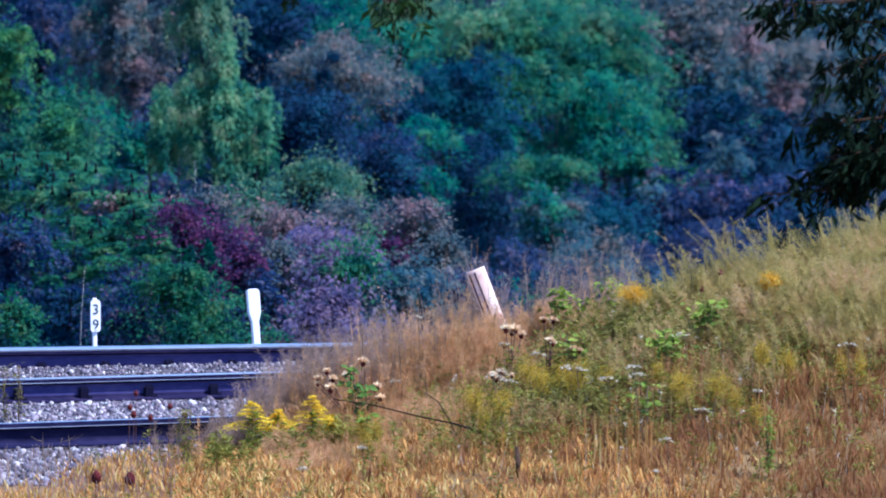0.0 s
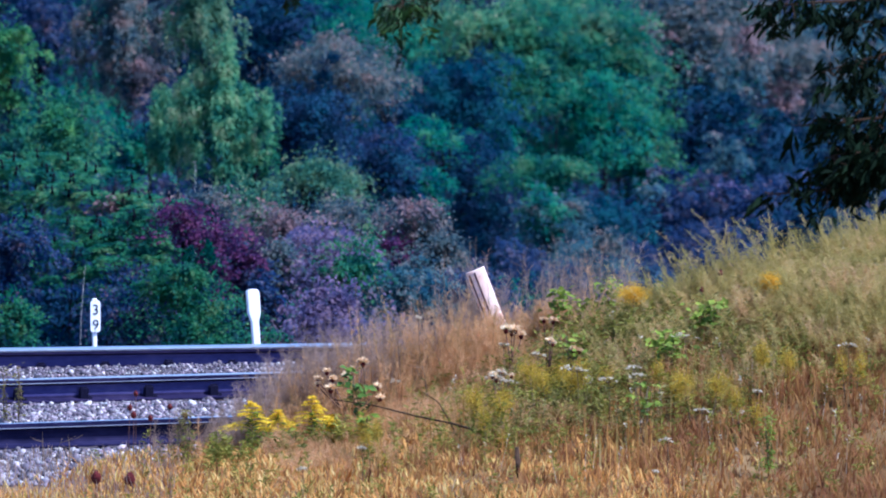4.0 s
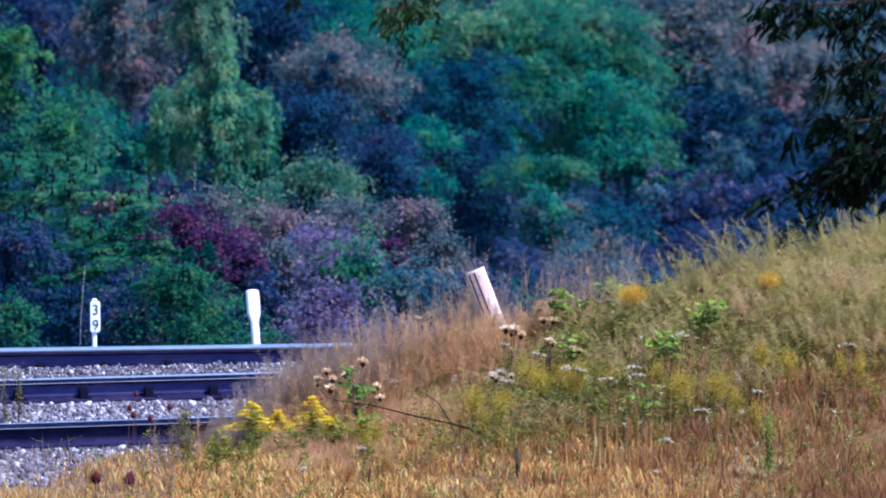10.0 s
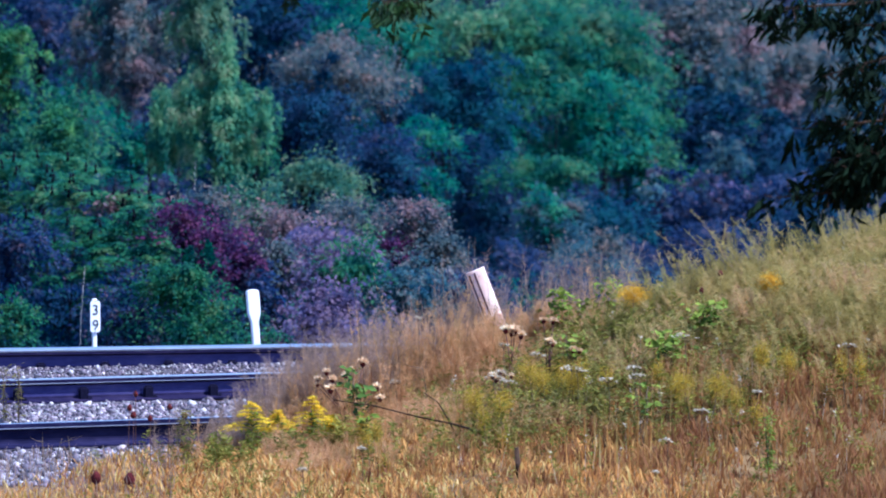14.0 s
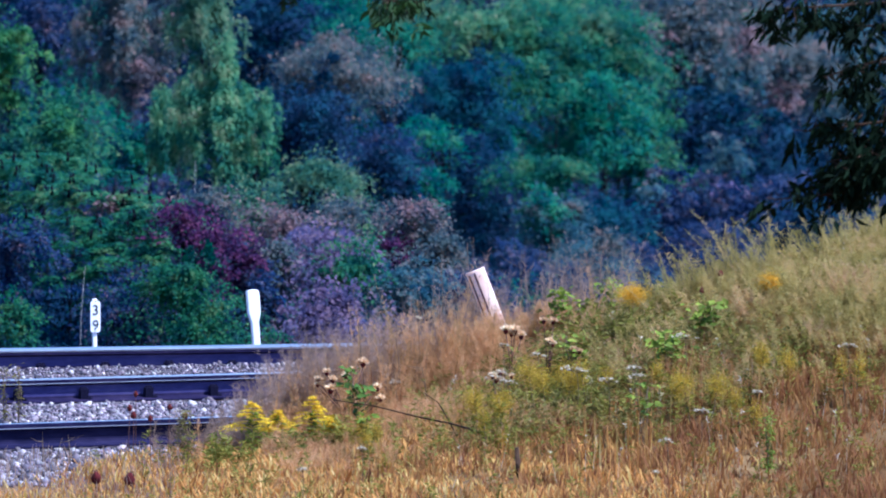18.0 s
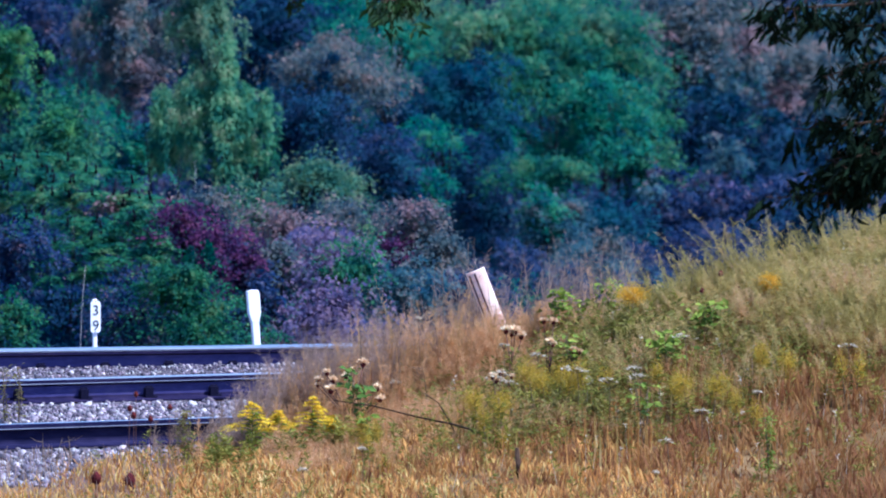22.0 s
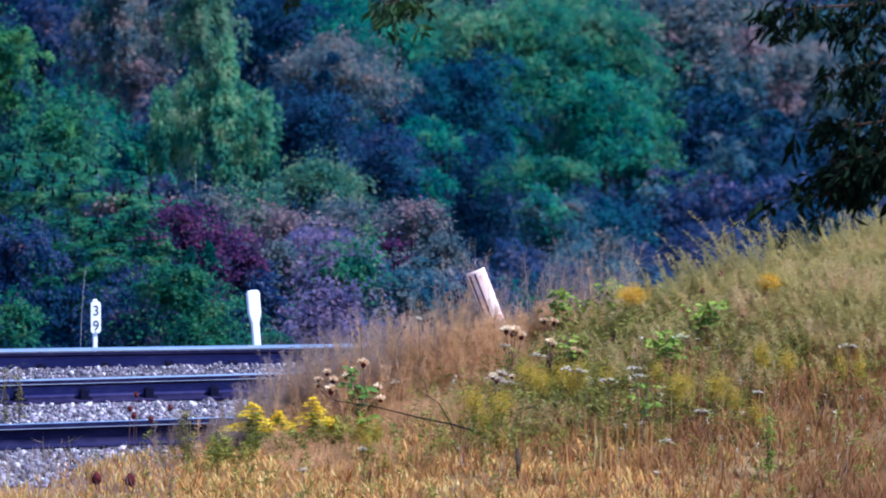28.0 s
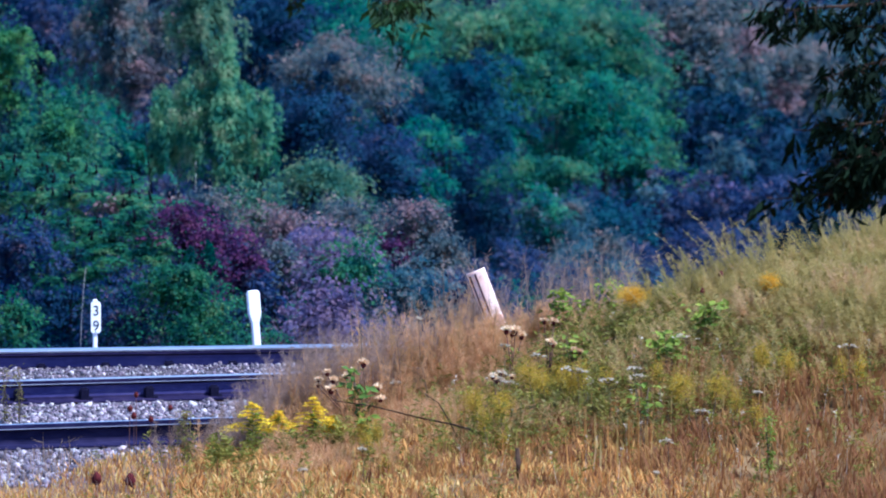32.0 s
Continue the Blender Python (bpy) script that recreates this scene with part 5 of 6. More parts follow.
    leafy("crest_weeds", x, y, 0.36, CREST, "yellow-green leafy weeds on the low end of the crest", 42, 15, 0.055, 0.4, 0.3)
    # silvery dead seed fluff caught in it
    x, y = field(80, 0.0, 4.0, 91.5, 96.0)
    leafy("seed_fluff", x, y, 0.30, UMBEL_WHITE, "silvery seed fluff on dead weeds", 28, 7, 0.024, 0.4, 0.78)


make_sward()


def goldenrod(x, y, top, plume_w, seed, faded=False, stems=1, full=1):
    rng = np.random.default_rng(seed)
    z = float(ground_z(x, y))
    h = top - z
    t = thing("goldenrod", x, y, z, "goldenrod with faded ochre plumes among the weeds" if faded else "goldenrod in bright yellow bloom at the grass edge", "wildflower", "goldenrods on the bank")
    for s in range(stems):
        ox = (s - (stems - 1) / 2) * plume_w * 0.75
        hh = h * (1 - (0.3 if faded else 0.12) * abs(rng.normal()) * (s > 0))
        bm = bmesh.new()
        tube(bm, [(ox * 0.4, 0, -0.05), (ox * 0.8, 0, hh * 0.5), (ox, 0, hh * 0.98)], [0.005, 0.004, 0.002], 5)
        part("stem", bm, STALK, t)
        n = 28 if faded else 60
        sv = rng.uniform(0.25, 0.85, n)
        pts = np.stack([ox * (0.4 + 0.6 * sv), np.zeros(n), hh * sv], 1)
        v, f = leaves(pts, rng.normal(size=(n, 3)) * np.array([1, 1, 0.3]) + np.array([0, 0, 0.2]), 0.075, 0.2, rng, np.array([0, 0, 1.0]) + rng.normal(size=(n, 3)) * 0.3)
        sheet("stem_leaves", v, f, HERB if not faded else WEED, t)
        # arching one-sided sprays, longest at the base
        pv = []
        levels = 5 if faded else 8
        ph = min(0.24, hh * 0.5)
        for lv in range(levels):
            s0 = lv / (levels - 1)
            for arm in range(3 if faded else 5):
                a = rng.choice([0.0, math.pi]) + rng.normal(0, 0.6) if not faded else rng.normal(0.6, 1.0)
                ln = plume_w * 0.5 * (1.08 - s0) * (rng.uniform(0.25, 1.5) if faded else rng.uniform(0.7, 1.2)) + 0.012
                q = np.linspace(0.05, 1, 26)
                r = ln * q
                px = ox + np.cos(a) * r
                py = np.sin(a) * r * 0.8
                pz = hh - ph * (1 - s0) + 0.004 * rng.normal() + 0.34 * ln * q - 0.36 * ln * q * q + 0.0015 * rng.normal(size=26)
                pv.append(np.stack([px, py, pz], 1))
        if faded:
            wide = 0.24 if full > 2 else 0.13
            n = 520 * full
            pv = [np.stack([ox + rng.normal(0, plume_w * wide, n), rng.normal(0, plume_w * wide, n), hh - 0.08 + rng.normal(0, 0.03 if full > 2 else 0.05, n)], 1)]
        pts = np.repeat(np.concatenate(pv), 2, 0) + rng.normal(0, 0.004, (2 * sum(len(q) for q in pv), 3)) * np.array([1, 1, 0.45])
        v, f = leaves(pts, rng.normal(size=(len(pts), 3)) + np.array([0, 0, 0.9]), 0.0074 if faded else 0.0105, 0.85, rng)
        tagged(sheet("plume", v, f, (AMBER if full > 2 else OCHRE) if faded else FLOWER, t), kind="stuff")
    return t


def thistle(x, y, heads, seed, green=True):
    """Stems with fluffy heads at the given places (relative to the foot)."""
    rng = np.random.default_rng(seed)
    z = float(ground_z(x, y))
    t = thing("thistle", x, y, z, "thistle gone to seed with fluffy white heads", "wildflower", "thistles on the bank")
    for hx, hy, hz, r in heads:
        bm = bmesh.new()
        tube(bm, [(hx * 0.15, hy * 0.2, -0.04), (hx * 0.35, hy * 0.5, hz * 0.55), (hx, hy, hz - r * 0.8)], [0.006, 0.0045, 0.003], 5)
        part("stem", bm, RED_STALK, t)
        bm = bmesh.new()
        tube(bm, [(hx, hy, hz - r * 1.1), (hx, hy, hz - r * 0.7), (hx, hy, hz - r * 0.1), (hx, hy, hz + r * 0.12)], [r * 0.25, r * 0.55, r * 0.6, r * 0.35], 8)
        head = part("flower_head", bm, SEED_BROWN, t)
        n = 90
        d = unit(rng.normal(size=(n, 3)) * np.array([1.0, 1.0, 0.22]) + np.array([0, 0, 0.42]))
        pts = np.array([hx, hy, hz + r * 0.05]) + d * r * 0.25
        v, f = leaves(pts, d, r * 1.15, 0.45, rng)
        sheet("seed_down", v, f, DOWN_WHITE, head)
    if green:
        n = 26
        s = rng.uniform(0.1, 0.75, n)
        top = max(hd[2] for hd in heads)
        pts = np.stack([rng.normal(0, 0.02, n), rng.normal(0, 0.02, n), s * top], 1)
        v, f = leaves(pts, rng.normal(size=(n, 3)) * np.array([1, 1, 0.3]), 0.11, 0.3, rng, np.array([0, 0, 1.0]) + rng.normal(size=(n, 3)) * 0.4)
        sheet("stem_leaves", v, f, WEED, t)
    return t


def teasel(x, y, top, r, seed, lean=0.0):
    rng = np.random.default_rng(seed)
    z = float(ground_z(x, y))
    h = top - z
    t = thing("teasel", x, y, z, "dead teasel stalk with a dark brown seed head", "wildflower", "teasels by the ballast")
    bm = bmesh.new()
    tube(bm, [(0, 0, -0.04), (lean * 0.3, 0, h * 0.5), (lean, 0, h - 2 * r)], [0.003, 0.0026, 0.002], 5)
    part("stem", bm, RED_STALK, t)
    bm = bmesh.new()
    zs = [-2.3, -1.9, -1.2, -0.4, 0.0]
    tube(bm, [(lean, 0, h + r * s) for s in zs], [r * k for k in (0.35, 0.8, 0.95, 0.6, 0.15)], 9)
    head = part("seed_head", bm, SEED_BROWN, t)
    n = 90
    d = unit(rng.normal(size=(n, 3)))
    pts = np.array([lean, 0, h - r * 1.15]) + d * np.array([r * 0.85, r * 0.85, r * 1.1])
    v, f = leaves(pts, d + np.array([0, 0, 0.5]), r * 0.45, 0.18, rng)
    sheet("bristles", v, f, RED_STALK, head)
    return t


def umbel(x, y, top, w, seed):
    rng = np.random.default_rng(seed)
    z = float(ground_z(x, y))
    h = top - z
    t = thing("white_umbel", x, y, z, "white flat-topped wildflower cluster on a thin stem", "wildflower", "white umbels on the bank")
    bm = bmesh.new()
    tube(bm, [(0, 0, -0.04), (0.01, 0, h * 0.6), (0, 0, h - 0.03)], [0.003, 0.0025, 0.002], 5)
    ends = []
    for k in range(12):
        ex = rng.uniform(-0.5, 0.5)
        ends.append((ex * w, rng.uniform(-0.4, 0.4) * w, h - (0.9 * ex * ex + 0.1 * (ex + 0.5)) * w * 0.7 - rng.uniform(0, 0.012)))
    for e in ends:
        tube(bm, [(0, 0, h - 0.045), e], [0.0015, 0.001], 3)
    part("stem", bm, STALK, t)
    pts = np.repeat(np.array(ends), 9, 0) + rng.normal(0, 0.005, (108, 3)) * np.array([1, 1, 0.4])
    v, f = leaves(pts, rng.normal(size=(108, 3)) * np.array([1, 1, 0.3]), 0.014, 0.8, rng, np.array([0, 0, 1.0]) + rng.normal(size=(108, 3)) * 0.3)
    tagged(sheet("bloom", v, f, UMBEL_WHITE, t), kind="stuff")
    return t


def green_herb(x, y, top, w, seed, size=0.075, n=40, narrow=0.6, start=0.45, leaf=None):
    rng = np.random.default_rng(seed)
    z = float(ground_z(x, y))
    h = top - z
    t = thing("green_herb", x, y, z, "fresh green broad-leaved weed among dry grass", "weed", "green weeds on the bank")
    bm = bmesh.new()
    for k in range(3):
        tube(bm, [(0, 0, -0.04), (rng.normal(0, w * 0.15), 0, h * 0.5), (rng.normal(0, w * 0.25), rng.normal(0, w * 0.2), h * 0.96)], [0.004, 0.003, 0.002], 5)
    part("stem", bm, STALK, t)
    s = rng.uniform(start, 1, n)
    pts = np.stack([rng.normal(0, w * 0.25, n), rng.normal(0, w * 0.2, n), s * h], 1)
    v, f = leaves(pts, rng.normal(size=(n, 3)) * np.array([1, 1, 0.4]) - np.array([0, 0, 0.15]), size, narrow, rng, np.array([0, -0.5, 1.0]) + rng.normal(size=(n, 3)) * 0.4)
    sheet("foliage", v, f, leaf or HERB, t)
    return t


def dry_stalk(x, y, top, lean, seed, twigs=5, girth=0.004):
    rng = np.random.default_rng(seed)
    z = float(ground_z(x, y))
    h = top - z
    t = thing("dry_stalk", x, y, z, "tall thin dead weed stalk standing above the grass", "weed", "dead stalks on the bank")
    bm = bmesh.new()
    pts = [(0, 0, -0.04), (lean * 0.25, 0, h * 0.4), (lean * 0.6, 0.01, h * 0.75), (lean, 0, h)]
    tube(bm, pts, [girth, girth * 0.85, girth * 0.6, girth * 0.25], 5)
    for k in range(twigs):
        s = rng.uniform(0.55, 0.95)
        a = Vector((lean * s ** 1.4, 0, h * s))
        b = a + Vector((rng.normal(0, 0.06), rng.normal(0, 0.05), rng.uniform(0.03, 0.12)))
        tube(bm, [a, (a + b) / 2 + Vector((0, 0, -0.01)), b], [girth * 0.5, girth * 0.4, girth * 0.15], 4)
    part("stem", bm, STALK, t)
    return t


def plume_tuft(x, y, height, lean, seed, n=46, w=0.2):
    """A clump of feathery stems that the wind moves."""
    rng = np.random.default_rng(seed)
    xs, ys = x + rng.normal(0, w, n), y + rng.normal(0, 0.12, n)
    v, f = plume_arrays(rng, xs, ys, height * rng.uniform(0.6, 1.1, n), lean + rng.normal(0, 0.2, n), 96, 0.085, 0.0016, 0.3)
    z = float(ground_z(x, y))
    t = thing("feathery_tuft", x, y, z, "tuft of pale olive feathery weed stems on the crest", "weed", "feathery tufts on the crest")
    tagged(sheet("plume", v - np.array([x, y, z]), f, HAY, t), kind="stuff")
    return t


def fallen_branch(points, forks):
    o = points[0]
    t = thing("bare_branch", *o, "thin dark bare branch lying across the weeds", "branch")
    rel = [Vector(p) - Vector(o) for p in points]
    bm = bmesh.new()
    tube(bm, rel, [0.004 + 0.006 * i / (len(rel) - 1) for i in range(len(rel))], 6)
    part("main_stem", bm, DARK_BARK, t)
    for fork in forks:
        bm = bmesh.new()
        tube(bm, [Vector(p) - Vector(o) for p in fork], [0.007, 0.006, 0.0045, 0.003][:len(fork)], 5)
        part("twig", bm, DARK_BARK, t)


rods = []
rods.append(goldenrod(-1.412, 95.9, 0.399, 0.425, 446, stems=1))
rods.append(goldenrod(-1.220, 95.95, 0.336, 0.288, 492, stems=1))
rods.append(goldenrod(-0.968, 95.8, 0.440, 0.349, 552, stems=1))
rods.append(goldenrod(-0.831, 95.85, 0.302, 0.287, 585, stems=1))
rods.append(goldenrod(1.40, 95.7, 1.30, 0.20, 1118, True, stems=1, full=4))
rods.append(goldenrod(2.386, 94.9, 1.44, 0.15, 1358, True, stems=1, full=4))
rods.append(goldenrod(0.331, 93.8, 0.659, 0.293, 865, True, stems=2, full=2))
rods.append(goldenrod(0.492, 93.4, 0.649, 0.243, 905, True, stems=2))
rods.append(goldenrod(0.743, 94.3, 0.827, 0.344, 965, True, stems=2, full=2))
rods.append(goldenrod(1.088, 93.9, 0.857, 0.245, 1050, True, stems=2))
rods.append(goldenrod(0.822, 93.9, 0.795, 0.294, 985, True, stems=2, full=2))
rods.append(goldenrod(1.845, 92.9, 0.849, 0.339, 1240, True, stems=2, full=2))
rods.append(goldenrod(2.157, 92.4, 0.766, 0.193, 1320, True, stems=2))
rods.append(goldenrod(2.378, 93.2, 1.031, 0.243, 1370, True, stems=2, full=2))
rods.append(goldenrod(2.910, 92.7, 0.986, 0.174, 1505, True, stems=2))
rods.append(goldenrod(1.611, 93.4, 0.894, 0.175, 1180, True, stems=2))
rods.append(goldenrod(0.357, 93.1, 0.582, 0.194, 872, True, stems=2))
rods.append(goldenrod(-0.484, 93.4, 0.425, 0.195, 665, True, stems=2))
rods.append(goldenrod(-0.540, 94, 0.459, 0.147, 652, True, stems=2))
foot = float(ground_z(-0.678, 96.1))
thistle(-0.678, 96.1, [(-0.184, -0.018, 0.618 - foot, 0.0254), (-0.247, 0.034, 0.556 - foot, 0.0254), (-0.142, 0.007, 0.560 - foot, 0.0285), (-0.155, -0.024, 0.493 - foot, 0.0349), (-0.042, -0.010, 0.589 - foot, 0.0254), (0.017, -0.011, 0.639 - foot, 0.0222), (0.084, -0.000, 0.686 - foot, 0.0317), (0.188, 0.023, 0.501 - foot, 0.0285), (0.209, 0.005, 0.421 - foot, 0.0285), (-0.251, -0.004, 0.526 - foot, 0.0190), (0.159, -0.008, 0.484 - foot, 0.0190)], 31)
foot = float(ground_z(0.505, 95.8))
thistle(0.505, 95.8, [(-0.042, -0.010, 0.955 - foot, 0.0316), (0.021, 0.032, 0.946 - foot, 0.0348), (0.071, 0.033, 0.909 - foot, 0.0285), (-0.000, 0.028, 0.925 - foot, 0.0253)], 32)
foot = float(ground_z(0.770, 95.1))
thistle(0.770, 95.1, [(-0.033, 0.006, 1.071 - foot, 0.0251), (0.037, -0.014, 1.067 - foot, 0.0251), (0.008, -0.022, 0.922 - foot, 0.0251), (0.033, -0.034, 0.901 - foot, 0.0220), (0.186, -0.013, 0.851 - foot, 0.0282), (0.228, -0.008, 0.843 - foot, 0.0220)], 33)
foot = float(ground_z(0.395, 94.5))
thistle(0.395, 94.5, [(-0.033, -0.034, 0.713 - foot, 0.0250), (0.021, 0.032, 0.730 - foot, 0.0250), (-0.008, -0.022, 0.680 - foot, 0.0218), (0.103, -0.028, 0.709 - foot, 0.0187)], 34)
teasel(-2.293, 96.8, 0.422, 0.0185, 50, 0.0)
teasel(-2.348, 96.8, 0.321, 0.0215, 51, 0.01)
teasel(-2.308, 96.7, 0.278, 0.0240, 52, 0)
teasel(-2.047, 96.7, 0.333, 0.0195, 53, 0.01)
teasel(-1.925, 96.7, 0.270, 0.0205, 54, 0)
teasel(-2.182, 96.7, 0.248, 0.0205, 55, 0)
teasel(-1.938, 96.3, 0.078, 0.0209, 56, 0)
teasel(-2.539, 94.6, 0.003, 0.0411, 57, 0.01)
teasel(-2.255, 94.6, -0.005, 0.0452, 58, -0.03)
teasel(1.902, 95.4, 1.295, 0.0207, 59, 0)
teasel(2.143, 95.4, 1.308, 0.0207, 60, 0.02)
teasel(2.045, 95.7, 1.400, 0.0208, 61, 0)
umbel(1.747, 93.7, 1.082, 0.188, 70)
umbel(1.833, 92.3, 0.644, 0.120, 71)
umbel(0.967, 93.6, 0.843, 0.147, 72)
umbel(0.417, 94.3, 0.762, 0.124, 73)
umbel(1.371, 93.2, 0.885, 0.098, 74)
umbel(2.902, 93.1, 1.058, 0.121, 75)
umbel(-0.185, 96.6, 0.994, 0.034, 76)
umbel(-0.352, 96.3, 0.545, 0.084, 77)
umbel(1.487, 90.8, 0.324, 0.047, 78)
umbel(-1.000, 92.2, 0.233, 0.048, 79)
umbel(2.240, 92.5, 0.758, 0.080, 80)
umbel(1.582, 91.7, 0.479, 0.096, 81)
umbel(-0.582, 92.8, 0.330, 0.056, 82)
umbel(0.476, 93.8, 0.738, 0.139, 83)
umbel(0.372, 94.1, 0.750, 0.150, 84)
umbel(0.690, 94.5, 0.884, 0.110, 85)
umbel(0.440, 94.8, 0.929, 0.080, 86)
umbel(1.410, 93.3, 0.819, 0.140, 87)
umbel(1.190, 93.4, 0.784, 0.130, 88)
umbel(0.930, 93.9, 0.834, 0.150, 89)
herbs = []
herbs.append(green_herb(-0.66, 95.85, 0.67, 0.13, 90, 0.08, 24, start=0.7, leaf=FRESH))
herbs.append(green_herb(-0.568, 93.9, 0.467, 0.122, 91, 0.08, 16, start=0.7))
herbs.append(green_herb(0.866, 96.6, 1.197, 0.190, 92, 0.06, 130, start=0.45))
herbs.append(green_herb(1.224, 96.6, 1.281, 0.230, 93, 0.055, 130, start=0.4))
herbs.append(green_herb(1.952, 94.6, 1.238, 0.329, 94, 0.07, 150, start=0.45))
herbs.append(green_herb(1.622, 94.1, 1.068, 0.286, 95, 0.065, 110, start=0.5))
herbs.append(green_herb(1.076, 96.6, 1.121, 0.252, 96, 0.055, 140, start=0.4))
herbs.append(green_herb(2.301, 91.7, 0.639, 0.085, 97, 0.05, 190, narrow=0.22, start=0.1))
herbs.append(green_herb(1.440, 92.9, 0.768, 0.202, 98, 0.07, 36, start=0.5))
herbs.append(green_herb(0.936, 95.1, 0.976, 0.248, 99, 0.06, 40, start=0.5))
herbs.append(green_herb(-0.60, 95.8, 0.53, 0.13, 100, 0.08, 26, start=0.55, leaf=FRESH))
herbs.append(green_herb(-1.91, 96.1, 0.33, 0.13, 101, 0.055, 190, narrow=0.16, start=0.15, leaf=SAGE))
herbs.append(green_herb(-1.189, 96.1, 0.190, 0.376, 102, 0.06, 80, start=0.3))
herbs.append(green_herb(-3.332, 98.6, 0.46, 0.07, 103, 0.05, 60, narrow=0.2, start=0.2, leaf=SAGE))
herbs.append(green_herb(-3.229, 98.6, 0.50, 0.08, 104, 0.05, 60, narrow=0.2, start=0.2, leaf=SAGE))
stalks = []
stalks.append(dry_stalk(-0.568, 96.5, 1.233, -0.1, 120, 3, 0.004))
stalks.append(dry_stalk(-0.624, 96.4, 1.008, 0.02, 121, 4, 0.003))
stalks.append(dry_stalk(0.006, 97, 1.474, -0.01, 122, 7, 0.004))
stalks.append(dry_stalk(-0.079, 97, 1.347, 0.02, 123, 5, 0.003))
stalks.append(dry_stalk(0.217, 97.4, 1.490, -0.03, 124, 9, 0.004))
stalks.append(dry_stalk(-0.103, 96, 0.701, -0.06, 125, 3, 0.004))
stalks.append(dry_stalk(0.217, 97.4, 1.533, 0.02, 126, 6, 0.003))
stalks.append(dry_stalk(1.220, 96.6, 1.542, -0.06, 127, 4, 0.004))
stalks.append(dry_stalk(0.930, 96.6, 1.332, 0.02, 128, 3, 0.003))
stalks.append(dry_stalk(0.566, 97.2, 1.461, 0.03, 129, 5, 0.003))
stalks.append(dry_stalk(-0.302, 96.3, 0.889, -0.05, 130, 3, 0.003))
stalks.append(dry_stalk(-0.891, 96.5, 0.580, -0.05, 131, 3, 0.003))
stalks.append(dry_stalk(0.962, 95.6, 0.898, 0.02, 132, 4, 0.003))
stalks.append(dry_stalk(-0.449, 94.6, 0.268, 0.0, 133, 2, 0.003))
stalks.append(dry_stalk(0.870, 94.6, 0.350, 0.02, 134, 2, 0.005))
stalks.append(dry_stalk(1.074, 94.5, 0.400, -0.02, 135, 2, 0.004))
stalks.append(dry_stalk(1.310, 94.4, 0.325, 0.01, 136, 2, 0.004))
stalks.append(dry_stalk(-0.026, 94.8, 0.231, 0.03, 137, 2, 0.005))
stalks.append(dry_stalk(1.166, 94.4, 0.284, 0.01, 138, 2, 0.005))
stalks.append(dry_stalk(-2.983, 96.6, 0.130, 0.0, 139, 1, 0.005))
stalks.append(dry_stalk(-2.771, 96.5, 0.116, -0.02, 140, 1, 0.005))
stalks.append(dry_stalk(-2.880, 96.4, 0.103, 0.05, 141, 1, 0.005))
stalks.append(dry_stalk(0.725, 96.2, 1.023, -0.03, 142, 4, 0.003))
stalks.append(dry_stalk(1.809, 95.8, 1.385, 0.03, 143, 3, 0.003))
stalks.append(dry_stalk(0.354, 96.6, 1.247, 0.05, 144, 5, 0.003))
tufts = []
tufts.append(plume_tuft(1.56, 95.9, 0.56, -0.3, 160))
tufts.append(plume_tuft(1.80, 95.9, 0.58, -0.22, 161))
tufts.append(plume_tuft(2.10, 96, 0.66, -0.12, 162))
tufts.append(plume_tuft(2.33, 96, 0.56, -0.2, 163))
tufts.append(plume_tuft(2.639, 96.1, 0.5, -0.15, 164))
tufts.append(plume_tuft(2.869, 96.1, 0.48, -0.1, 165))
tufts.append(plume_tuft(3.102, 96.2, 0.5, -0.1, 166))
tufts.append(plume_tuft(3.282, 96.2, 0.52, -0.1, 167))
fallen_branch([(-0.797, 94.3, 0.547), (-0.509, 94.25, 0.510), (-0.180, 94, 0.447), (0.065, 93.7, 0.421), (0.228, 93.4, 0.396), (0.357, 93.1, 0.355)], [[(0.098, 94.1, 0.299), (0.037, 94.16, 0.418), (-0.037, 94.2, 0.538), (-0.140, 94.25, 0.604)], [(0.213, 94.1, 0.357), (0.250, 94.1, 0.451), (0.320, 94.15, 0.530)]])


def make_stake(x, y, top):
    z = float(ground_z(x, y))
    t = thing("wooden_stake", x, y, z, "short dark weathered stake in the dry grass", "stake")
    bm = bmesh.new()
    tube(bm, [(0, 0, -0.1), (0.006, 0, (top - z) * 0.5), (-0.004, 0, top - z)], [0.022, 0.02, 0.016], 7)
    part("shaft", bm, DARK_BARK, t)


make_stake(0.526, 92.2, 0.370)



# ---- what the wind moves ----
def swing(ob, rows, axis="Y"):
    """Turn a thing about its root: rows of seconds and degrees."""
    rest = ob.matrix_basis.copy()
    walk(ob, [(t, rest @ Matrix.Rotation(radians(a), 4, axis)) for t, a in rows])


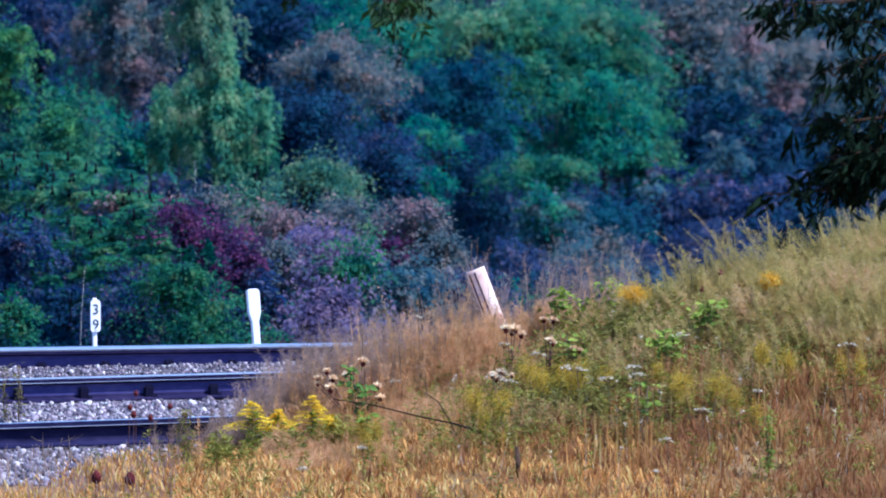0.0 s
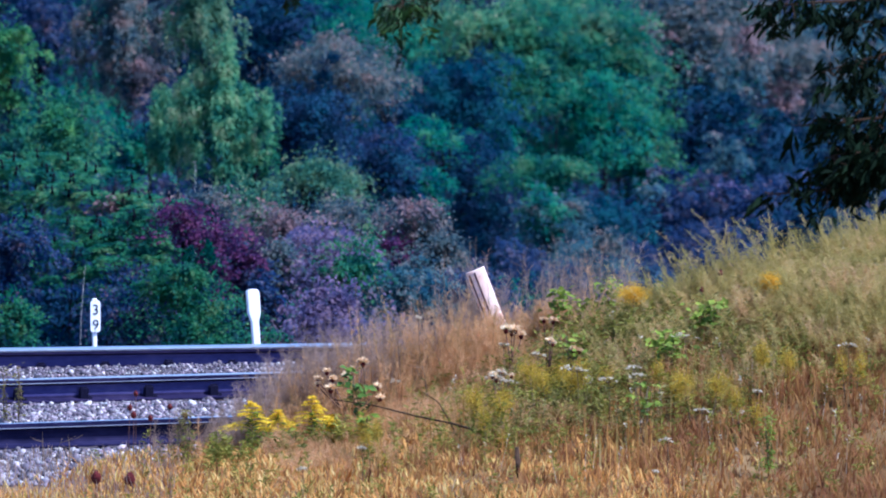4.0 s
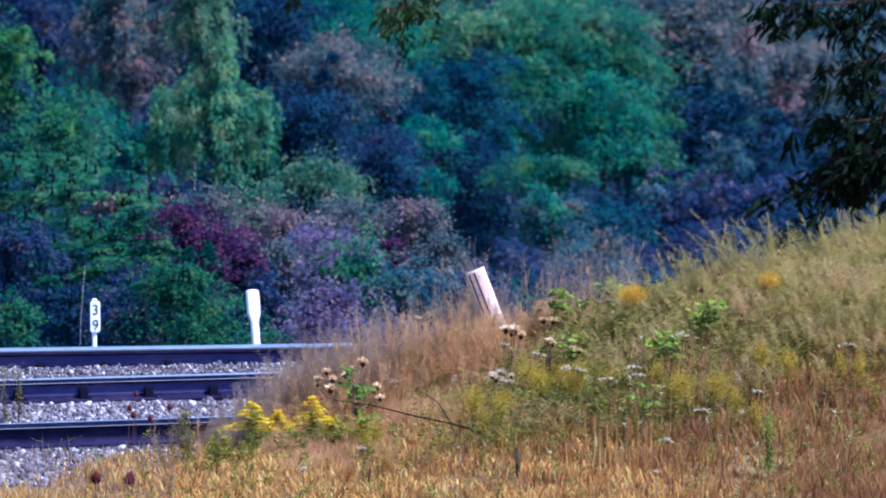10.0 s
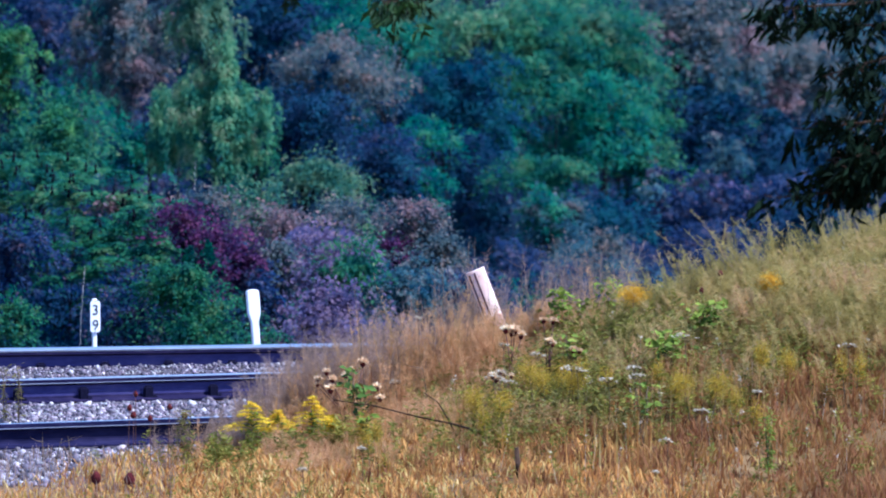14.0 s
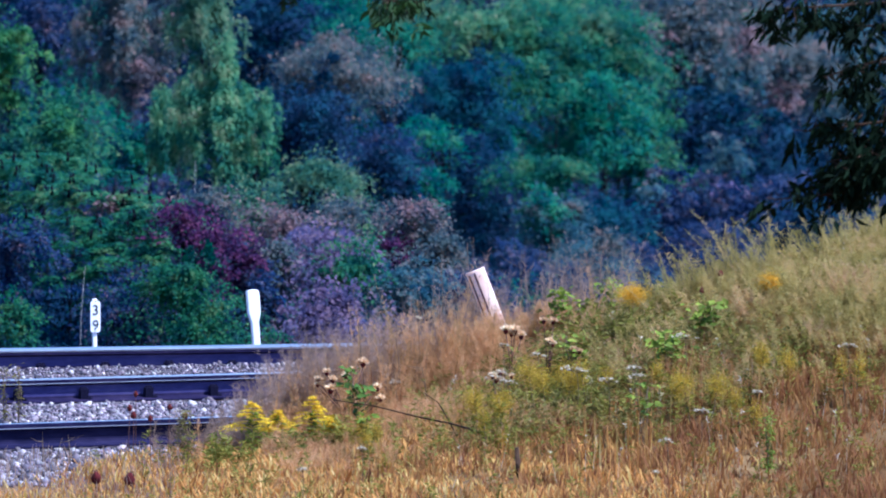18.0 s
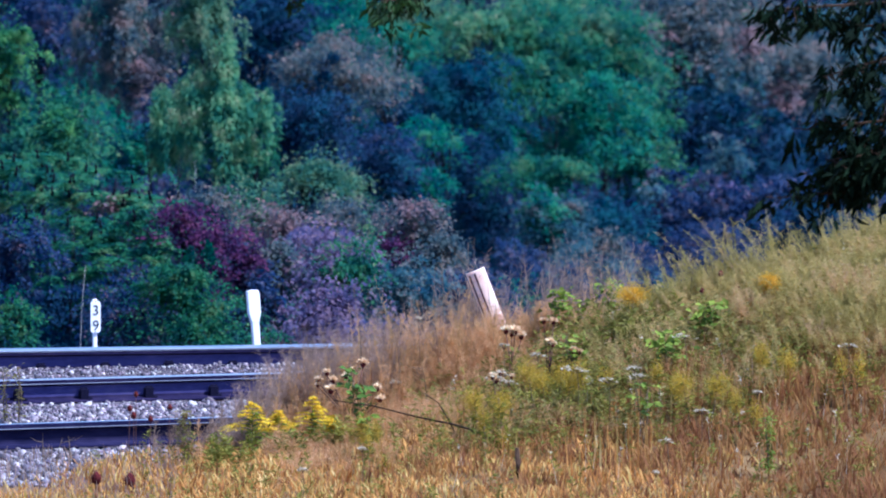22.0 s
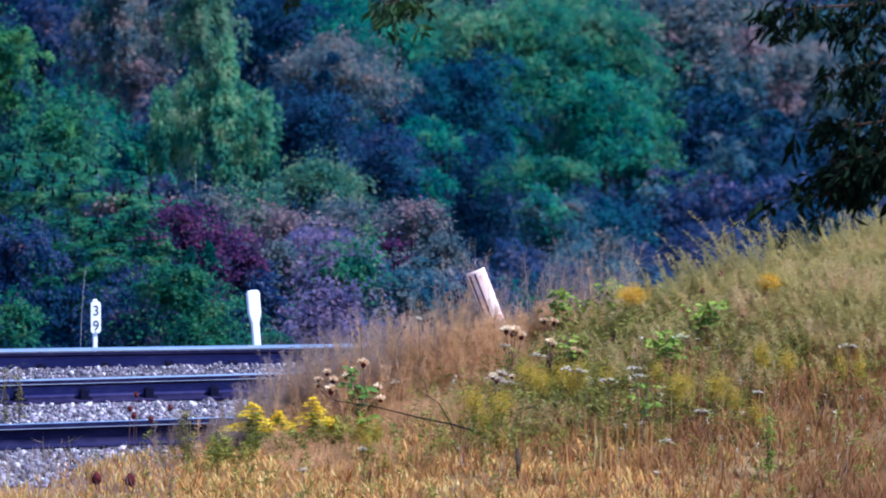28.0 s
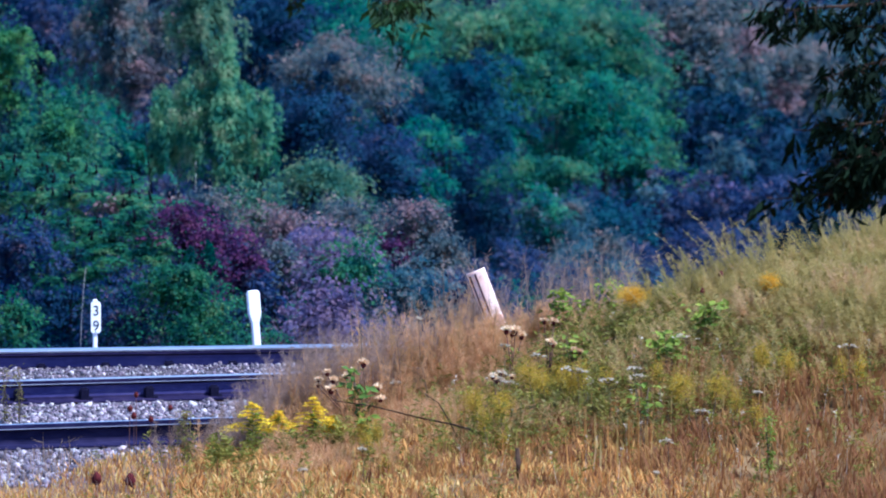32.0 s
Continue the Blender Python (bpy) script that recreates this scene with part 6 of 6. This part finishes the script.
def motions():
    gust = [(0, 0.1), (0.5, 1.4), (1, 0.4), (1.5, -0.2), (2, 2.0), (2.5, 2.4), (3, 2.8), (3.5, 2.9), (5.5, 5.0), (6, 4.0), (6.5, 4.8), (7, 3.8), (7.5, 2.8),
          (8, 0.3), (8.5, 0.6), (9, 3.3), (9.5, 5.5), (10, 4.3), (10.5, 0.6), (11, -1.8), (11.5, -0.3), (12, 0.8), (12.5, 0.4), (13, -0.9), (13.5, -0.9), (14, 0.2), (14.5, 0.2),
          (16.5, 0.4), (17, -0.2), (17.5, -0.6), (18, -0.2), (18.5, 0.0), (19, 0.2), (20, 0.9), (20.5, 1.8), (21, 1.6), (21.5, 0.6), (22, -0.9), (22.5, -1.0), (23, -0.9),
          (23.5, -1.0), (24, -2.2), (24.5, 0.4), (25, 1.7), (25.5, 0.0), (27.5, -0.7), (28, 0.2), (28.5, 1.0), (29, 1.6), (29.5, 1.6), (30, -0.3), (30.5, 0.0), (31, -0.1),
          (31.5, -0.4), (32, -0.3)]
    swing(boughs["twig"], [(t, -a) for t, a in gust])
    puff = [(0, -0.5), (2, 1.0), (3.5, 0.3), (6, 1.6), (8, -0.4), (9.5, 1.8), (11, -0.8), (13, 0.0), (16.5, -0.4), (17.5, -1.0), (18.5, -1.4), (19, 0.0), (20.5, 0.5),
          (21.5, 1.0), (22.5, 2.4), (24, 1.7), (24.5, 2.2), (25.5, -1.0), (27.5, 1.0), (28, 0.4), (29, 2.0), (30, 2.0), (32, 2.0)]
    swing(boughs["twig2"], [(t, -a) for t, a in puff])
    # the gust that lowers the boughs at nine to thirteen seconds
    drop = [(0, 0.0), (3.5, -0.2), (7, -0.2), (8.5, -0.5), (9, 0.0), (9.5, 0.9), (10.5, 0.3), (12, 0.8), (13, 1.1), (14.5, 1.0), (17, 0.95), (18, 1.3), (19.5, 1.4), (23, 1.1),
            (24, 1.3), (25, 1.1), (28, 1.3), (30, 1.45), (32, 1.4)]
    late = [(0, 0.0), (3.5, -0.1), (8.5, -0.1), (9.5, -0.2), (10.5, 0.6), (11.2, 0.4), (12, 1.1), (14, 0.8), (16.5, 1.1), (18, 1.3), (20, 0.9), (23, 0.8), (25, 0.9), (28, 1.0), (32, 1.0)]
    for key, rows, k in (("upper", drop, -0.42), ("upper2", drop, -0.45), ("mid", drop, -0.5), ("edge", drop, -0.4), ("low", late, -0.5), ("low2", late, -0.45), ("lowest", late, -0.5)):
        swing(boughs[key], [(t, a * k) for t, a in rows])
    # crest tufts bend and recover
    lean = [(0, 0.3), (0.5, 0.0), (1, 1.2), (2, 1.8), (2.7, 2.8), (3.5, 2.0), (5.5, 0.5), (6.5, 2.4), (7.5, 1.8), (8.5, 0.2), (9, 1.0), (9.5, 0.3), (10, 0.8), (11, -0.4), (13, 0.6),
            (14.5, 0.9), (16.5, 0.6), (17, 1.6), (18, 1.0), (19, 0.3), (20, 0.0), (22, 0.3), (24, 0.0), (25, -0.3), (27.5, -0.3), (29, -0.3), (29.6, 2.2), (30.3, 1.6), (31, -0.3), (32, -0.5)]
    for i, t in enumerate(tufts):
        swing(t, [(s, a * (0.5 + 0.25 * (i % 3)) + (1.2 * float(smooth(9, 13, s)) if i > 3 else 0)) for s, a in lean])
    nod = [(0, 0.0), (1, -1.0), (2, 1.6), (2.6, 0.5), (3, -0.4), (3.5, 0.4), (5.5, 0.4), (8, 0.0), (10, -0.2), (12, -0.3), (14, 0.4), (16.5, -0.8), (17.5, 0.1), (19, -0.8), (20, -0.2),
           (21, -0.8), (24, -0.8), (28, -0.6), (32, -0.6)]
    for i, t in enumerate(rods):
        swing(t, [(s, a * (1.0 if i > 3 else -0.5)) for s, a in nod])
    slow = [(0, 1.0), (3, 0.6), (6, 0.4), (9, 0.3), (14, 0.1), (18, -0.4), (20, -0.2), (23, -0.2), (25, 0.0), (28, 0.1), (29.5, 0.5), (30.5, 0.0), (32, 0.0)]
    for t in stalks[:12]:
        swing(t, slow)
    for t in (herbs[0], herbs[10]):
        swing(t, [(0, 0.5), (3, 0.2), (6, -1.5), (9, -1.0), (13, -0.6), (19, -1.2), (23, -0.6), (28, 1.2), (32, 0.8)])


motions()
